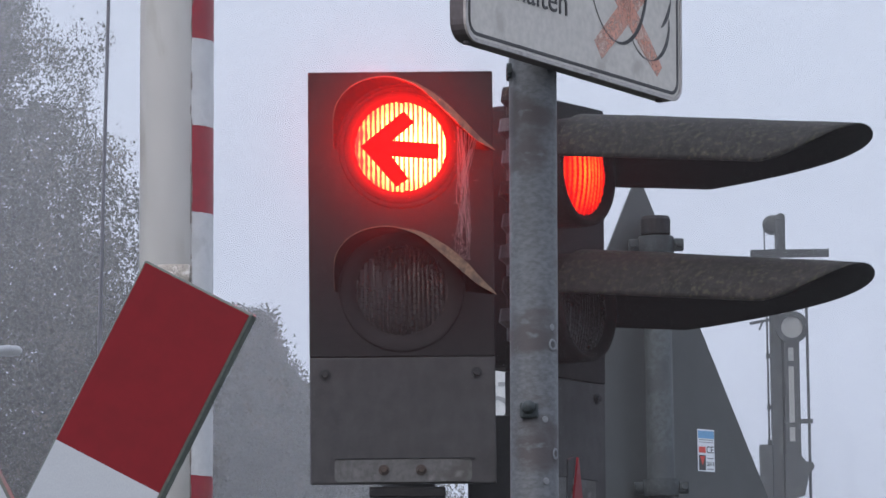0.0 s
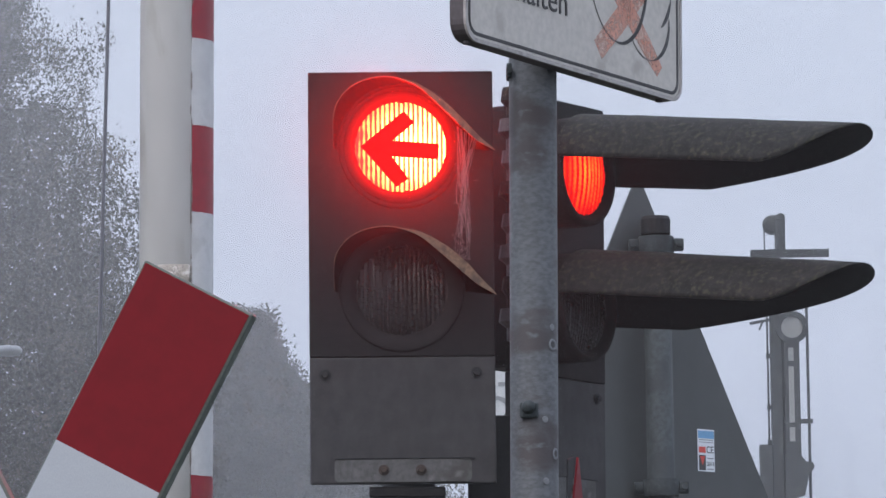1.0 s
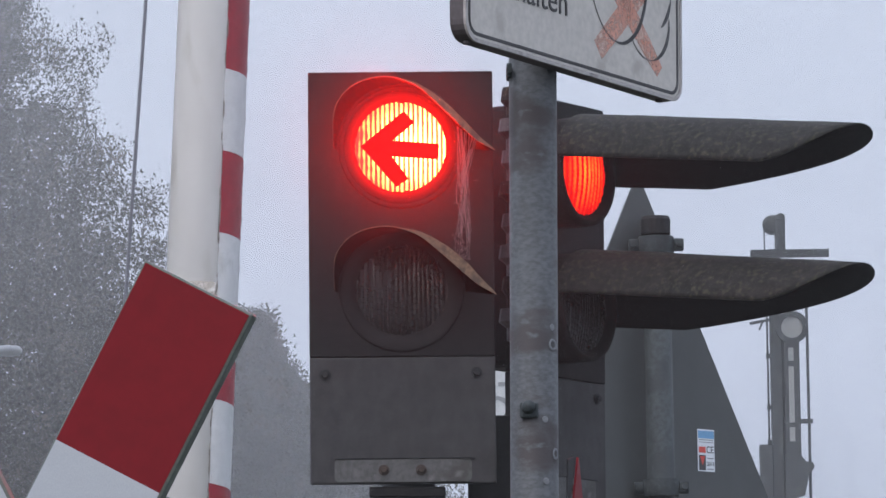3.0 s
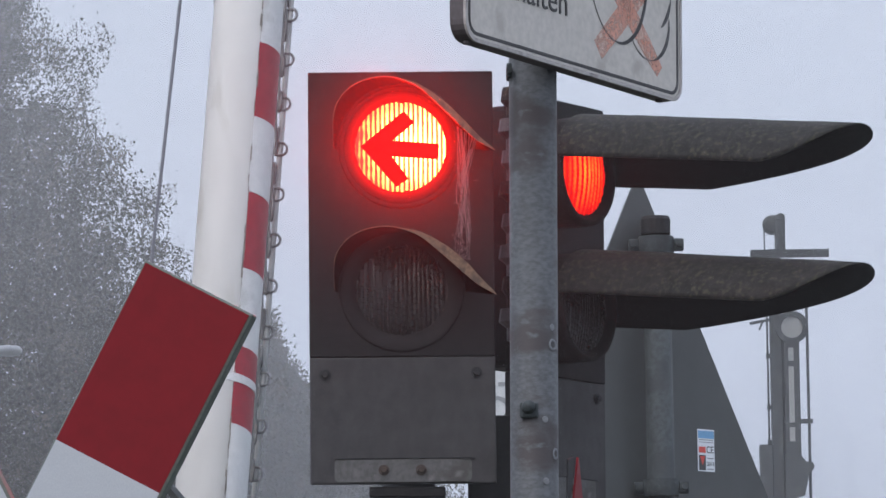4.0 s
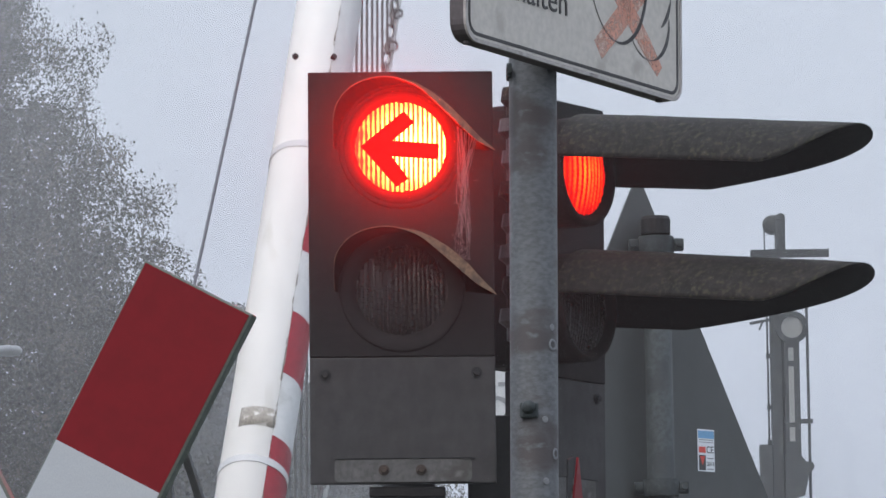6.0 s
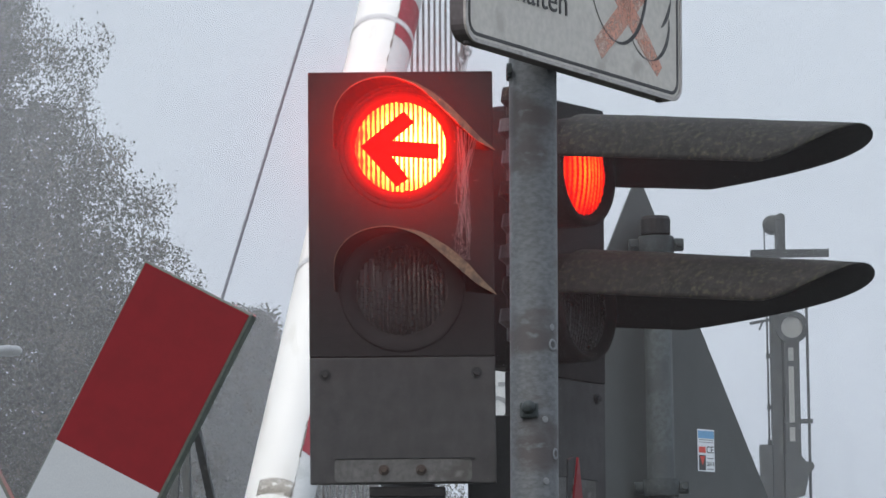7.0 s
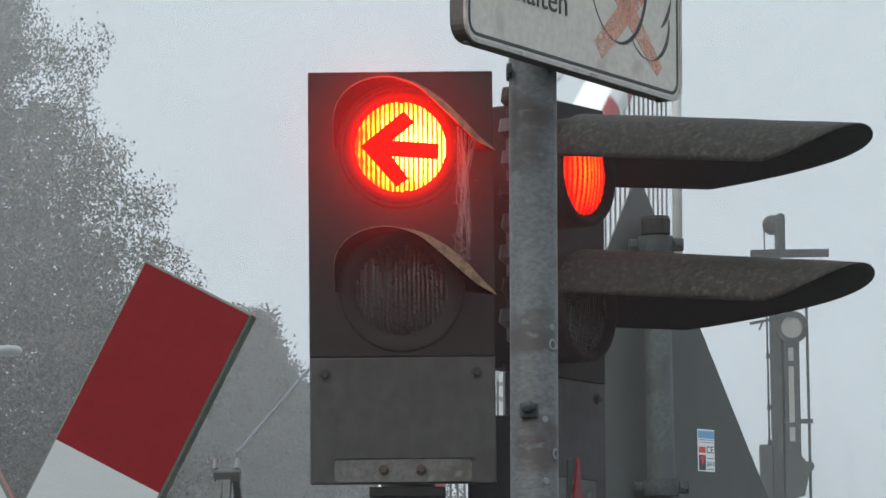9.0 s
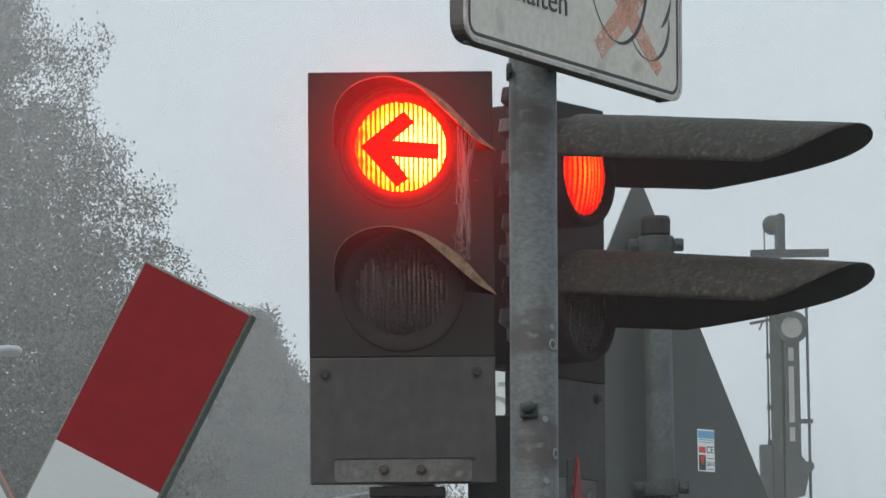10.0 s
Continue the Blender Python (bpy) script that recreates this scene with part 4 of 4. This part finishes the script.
def leaves(name, centres, size, per, spread, seed, material, parent):
    """Many small folded leaves round the given centres, hanging a little."""
    g = np.random.default_rng(seed)
    c = np.repeat(np.array(centres), per, axis=0)
    c = c + g.normal(0, 1, c.shape) * np.array([spread, spread, spread * 1.25])
    k = len(c)
    u = g.normal(0, 1, (k, 3))
    u[:, 2] -= 0.9
    u /= np.linalg.norm(u, axis=1)[:, None]
    w = np.cross(u, g.normal(0, 1, (k, 3)))
    w /= np.linalg.norm(w, axis=1)[:, None]
    s = size * g.uniform(0.6, 1.35, k)[:, None]
    v = np.stack([c, c + u * s * 0.5 + w * s * 0.32, c + u * s, c + u * s * 0.5 - w * s * 0.32], axis=1).reshape(-1, 3)
    f = np.arange(4 * k).reshape(-1, 4)
    me = bpy.data.meshes.new(name)
    me.from_pydata(v.tolist(), [], f.tolist())
    me.materials.append(material)
    ob = new(name, me)
    ob.parent = parent
    return tagged(ob, kind="stuff")


def leafy_tree(x, y, height, widths, seed, label, material, clumps, per, leaf, inner=6000, lush=6.5):
    """A tree whose crown widens as widths tells: rows of (height, half width)."""
    rng = random.Random(seed)
    tree = thing("tree", pose(x, y, 0.0), label, "tree")
    bm, tips, fine = bmesh.new(), [], []
    p, r, n = Vector((0, 0, 0)), height * 0.013, 26
    zs, ws = [w[0] for w in widths], [w[1] for w in widths]
    for i in range(n):
        q = Vector((0.12 * math.sin(i * 0.7), 0.1 * math.cos(i * 0.9), height * (i + 1) / n))
        rod(p, q, r, 10, bm, r * 0.92)
        if q.z > zs[0]:
            turn = rng.uniform(0, 6.28)
            for j in range(7):
                a = turn + j * 0.898 + rng.uniform(-0.3, 0.3)
                reach = float(np.interp(q.z + 0.3, zs, ws)) * rng.uniform(0.62, 1.12)
                way = Vector((math.cos(a), math.sin(a), rng.uniform(0.25, 0.7))).normalized()
                limb(bm, q, way, max(0.3, reach), r * 0.3, rng, 1, tips, 0.10, 0.65, 2)
        p, r = q, r * 0.92
    for t in tips:
        for _ in range(clumps if t.z > lush else 1):
            # each twig hangs a little from its limb and ends in a tuft of leaves
            a, d = rng.uniform(0, 6.28), rng.uniform(0.02, 0.22)
            c = t + Vector((math.cos(a) * d, math.sin(a) * d, rng.uniform(-0.12, 0.20)))
            e = c + Vector((rng.gauss(0, 0.06), rng.gauss(0, 0.06), -rng.uniform(0.08, 0.34)))
            rod(c, e, 0.004, 3, bm)
            fine += [tuple(c), tuple(c.lerp(e, 0.6)), tuple(e)]
    spires = []
    for i in range(46):
        # upright shoots along the crown's outline, each a slim plume of drooping leaves
        z = rng.uniform(max(lush, zs[0]), height * 0.93)
        a, w = i * 2.4, float(np.interp(z, zs, ws)) * rng.uniform(0.72, 0.96)
        foot = Vector((w * math.cos(a), w * math.sin(a), z))
        tall = rng.uniform(0.5, 1.25)
        top = foot + Vector((0.22 * math.cos(a), 0.22 * math.sin(a), tall))
        rod(Vector((0.35 * foot.x, 0.35 * foot.y, z - 0.9)), foot, 0.022, 5, bm, 0.012)
        rod(foot, top, 0.012, 5, bm, 0.004)
        for _ in range(int(60 * tall)):
            h = rng.random() ** 1.3
            r2, b2 = (0.30 * (1 - h) ** 0.8 + 0.03) * math.sqrt(rng.random()), rng.uniform(0, 6.28)
            p2 = foot.lerp(top, h)
            spires.append((p2.x + r2 * math.cos(b2), p2.y + r2 * math.sin(b2), p2.z - 0.12 * r2))
    part("trunk", bm, M_BARK, tree, "grey-brown trunk and limbs")
    deep = []
    for _ in range(inner):
        # leaves deep inside the crown
        z = rng.uniform(zs[0] if rng.random() < 0.2 else lush, height * 0.94)
        if rng.random() > (float(np.interp(z, zs, ws)) / max(ws)) ** 2.2:
            continue
        a, d = rng.uniform(0, 6.28), rng.random() ** 0.52 * float(np.interp(z, zs, ws))
        d *= 0.90 + 0.42 * noise.noise(Vector((math.cos(a) * 2, math.sin(a) * 2, z * 1.1 + seed)))
        deep.append((d * math.cos(a), d * math.sin(a), z + 0.1))
    leaves("inner_crown", deep, leaf * 1.25, 10, 0.19, seed + 1, material, tree)
    leaves("crown", fine, leaf, per, 0.085, seed, material, tree)
    leaves("outer_shoots", spires, leaf * 0.95, 7, 0.055, seed + 2, material, tree)
    return tree


BIG = ((3.0, 2.2), (6.0, 3.6), (9.0, 3.75), (10.2, 3.5), (11.0, 3.1), (11.8, 2.65), (12.6, 2.2), (13.4, 1.75), (14.8, 0.95), (16.0, 0.55), (17.2, 0.2))
ROUND = ((3.0, 2.0), (6.0, 2.8), (9.0, 2.55), (10.4, 1.95), (11.4, 1.3), (12.2, 0.75), (12.9, 0.3))
leafy_tree(-7.35, 80.0, 17.4, BIG, 3, "tall dull autumn tree with drooping twigs in fog", M_LEAF, 2, 14, 0.052, 30000)
leafy_tree(-10.6, 85.0, 16.2, BIG, 8, "broad dull autumn tree in fog", M_LEAF, 1, 9, 0.07, 15000)
leafy_tree(-3.55, 108.0, 13.0, ROUND, 5, "fainter rounded tree deep in fog", M_LEAF2, 2, 11, 0.062, 5000, 8.5)
leafy_tree(-6.2, 112.0, 12.6, ROUND, 11, "fainter rounded tree deep in fog", M_LEAF2, 1, 8, 0.07, 7000, 8.5)
leafy_tree(-2.3, 114.0, 11.6, ROUND, 15, "fainter rounded tree deep in fog", M_LEAF2, 2, 11, 0.062, 5000, 8.5)


def bare_tree(x, y, height, seed, label):
    rng = random.Random(seed)
    tree = thing("tree", pose(x, y, 0.0), label, "tree")
    bm, tips = bmesh.new(), []
    rod((0, 0, 0), (0, 0, height * 0.5), height * 0.011, 9, bm, height * 0.008)
    for j in range(9):
        a = j * 0.7 + rng.uniform(-0.2, 0.2)
        limb(bm, Vector((0, 0, height * rng.uniform(0.36, 0.5))), Vector((0.42 * math.cos(a), 0.42 * math.sin(a), 1)).normalized(),
             height * rng.uniform(0.36, 0.52), height * 0.0019, rng, 2, tips, 0.0, 0.5, 3)
    part("branches", bm, M_BARK, tree, "bare twiggy branches")
    return tree


bare_tree(7.1, 140.0, 15.2, 21, "bare tree almost lost in fog")
bare_tree(10.2, 138.0, 14.2, 22, "bare twiggy tree almost lost in fog")
bare_tree(11.6, 142.0, 14.6, 23, "bare twiggy tree almost lost in fog")


# ---- movement ----
FALL = ((0.0, 0.0), (1.6, 0.0), (2.0, 1.1), (2.5, 5.2), (3.2, 11.3), (4.0, 18.3), (4.5, 22.4), (5.0, 26.6), (5.5, 30.5), (6.2, 36.9), (7.0, 44.5),
        (7.5, 49.4), (8.0, 54.4), (8.5, 59.9), (9.2, 67.9), (9.6, 72.8), (10.0, 77.5))


def motions():
    """The boom falls about its bearing; rods, chain and tip support stay hanging."""
    walk(boom, [(t, pose(*PIVOT, -a, 0, YAW)) for t, a in FALL])
    for ob, x, y, z in rods:
        walk(ob, [(t, pose(x, y, z, a)) for t, a in FALL])
    for ob, x, y, z, d in hang_bits:
        walk(ob, [(t, pose(x, y + d * math.sin(radians(a)), z - d * math.cos(radians(a)))) for t, a in FALL])


motions()
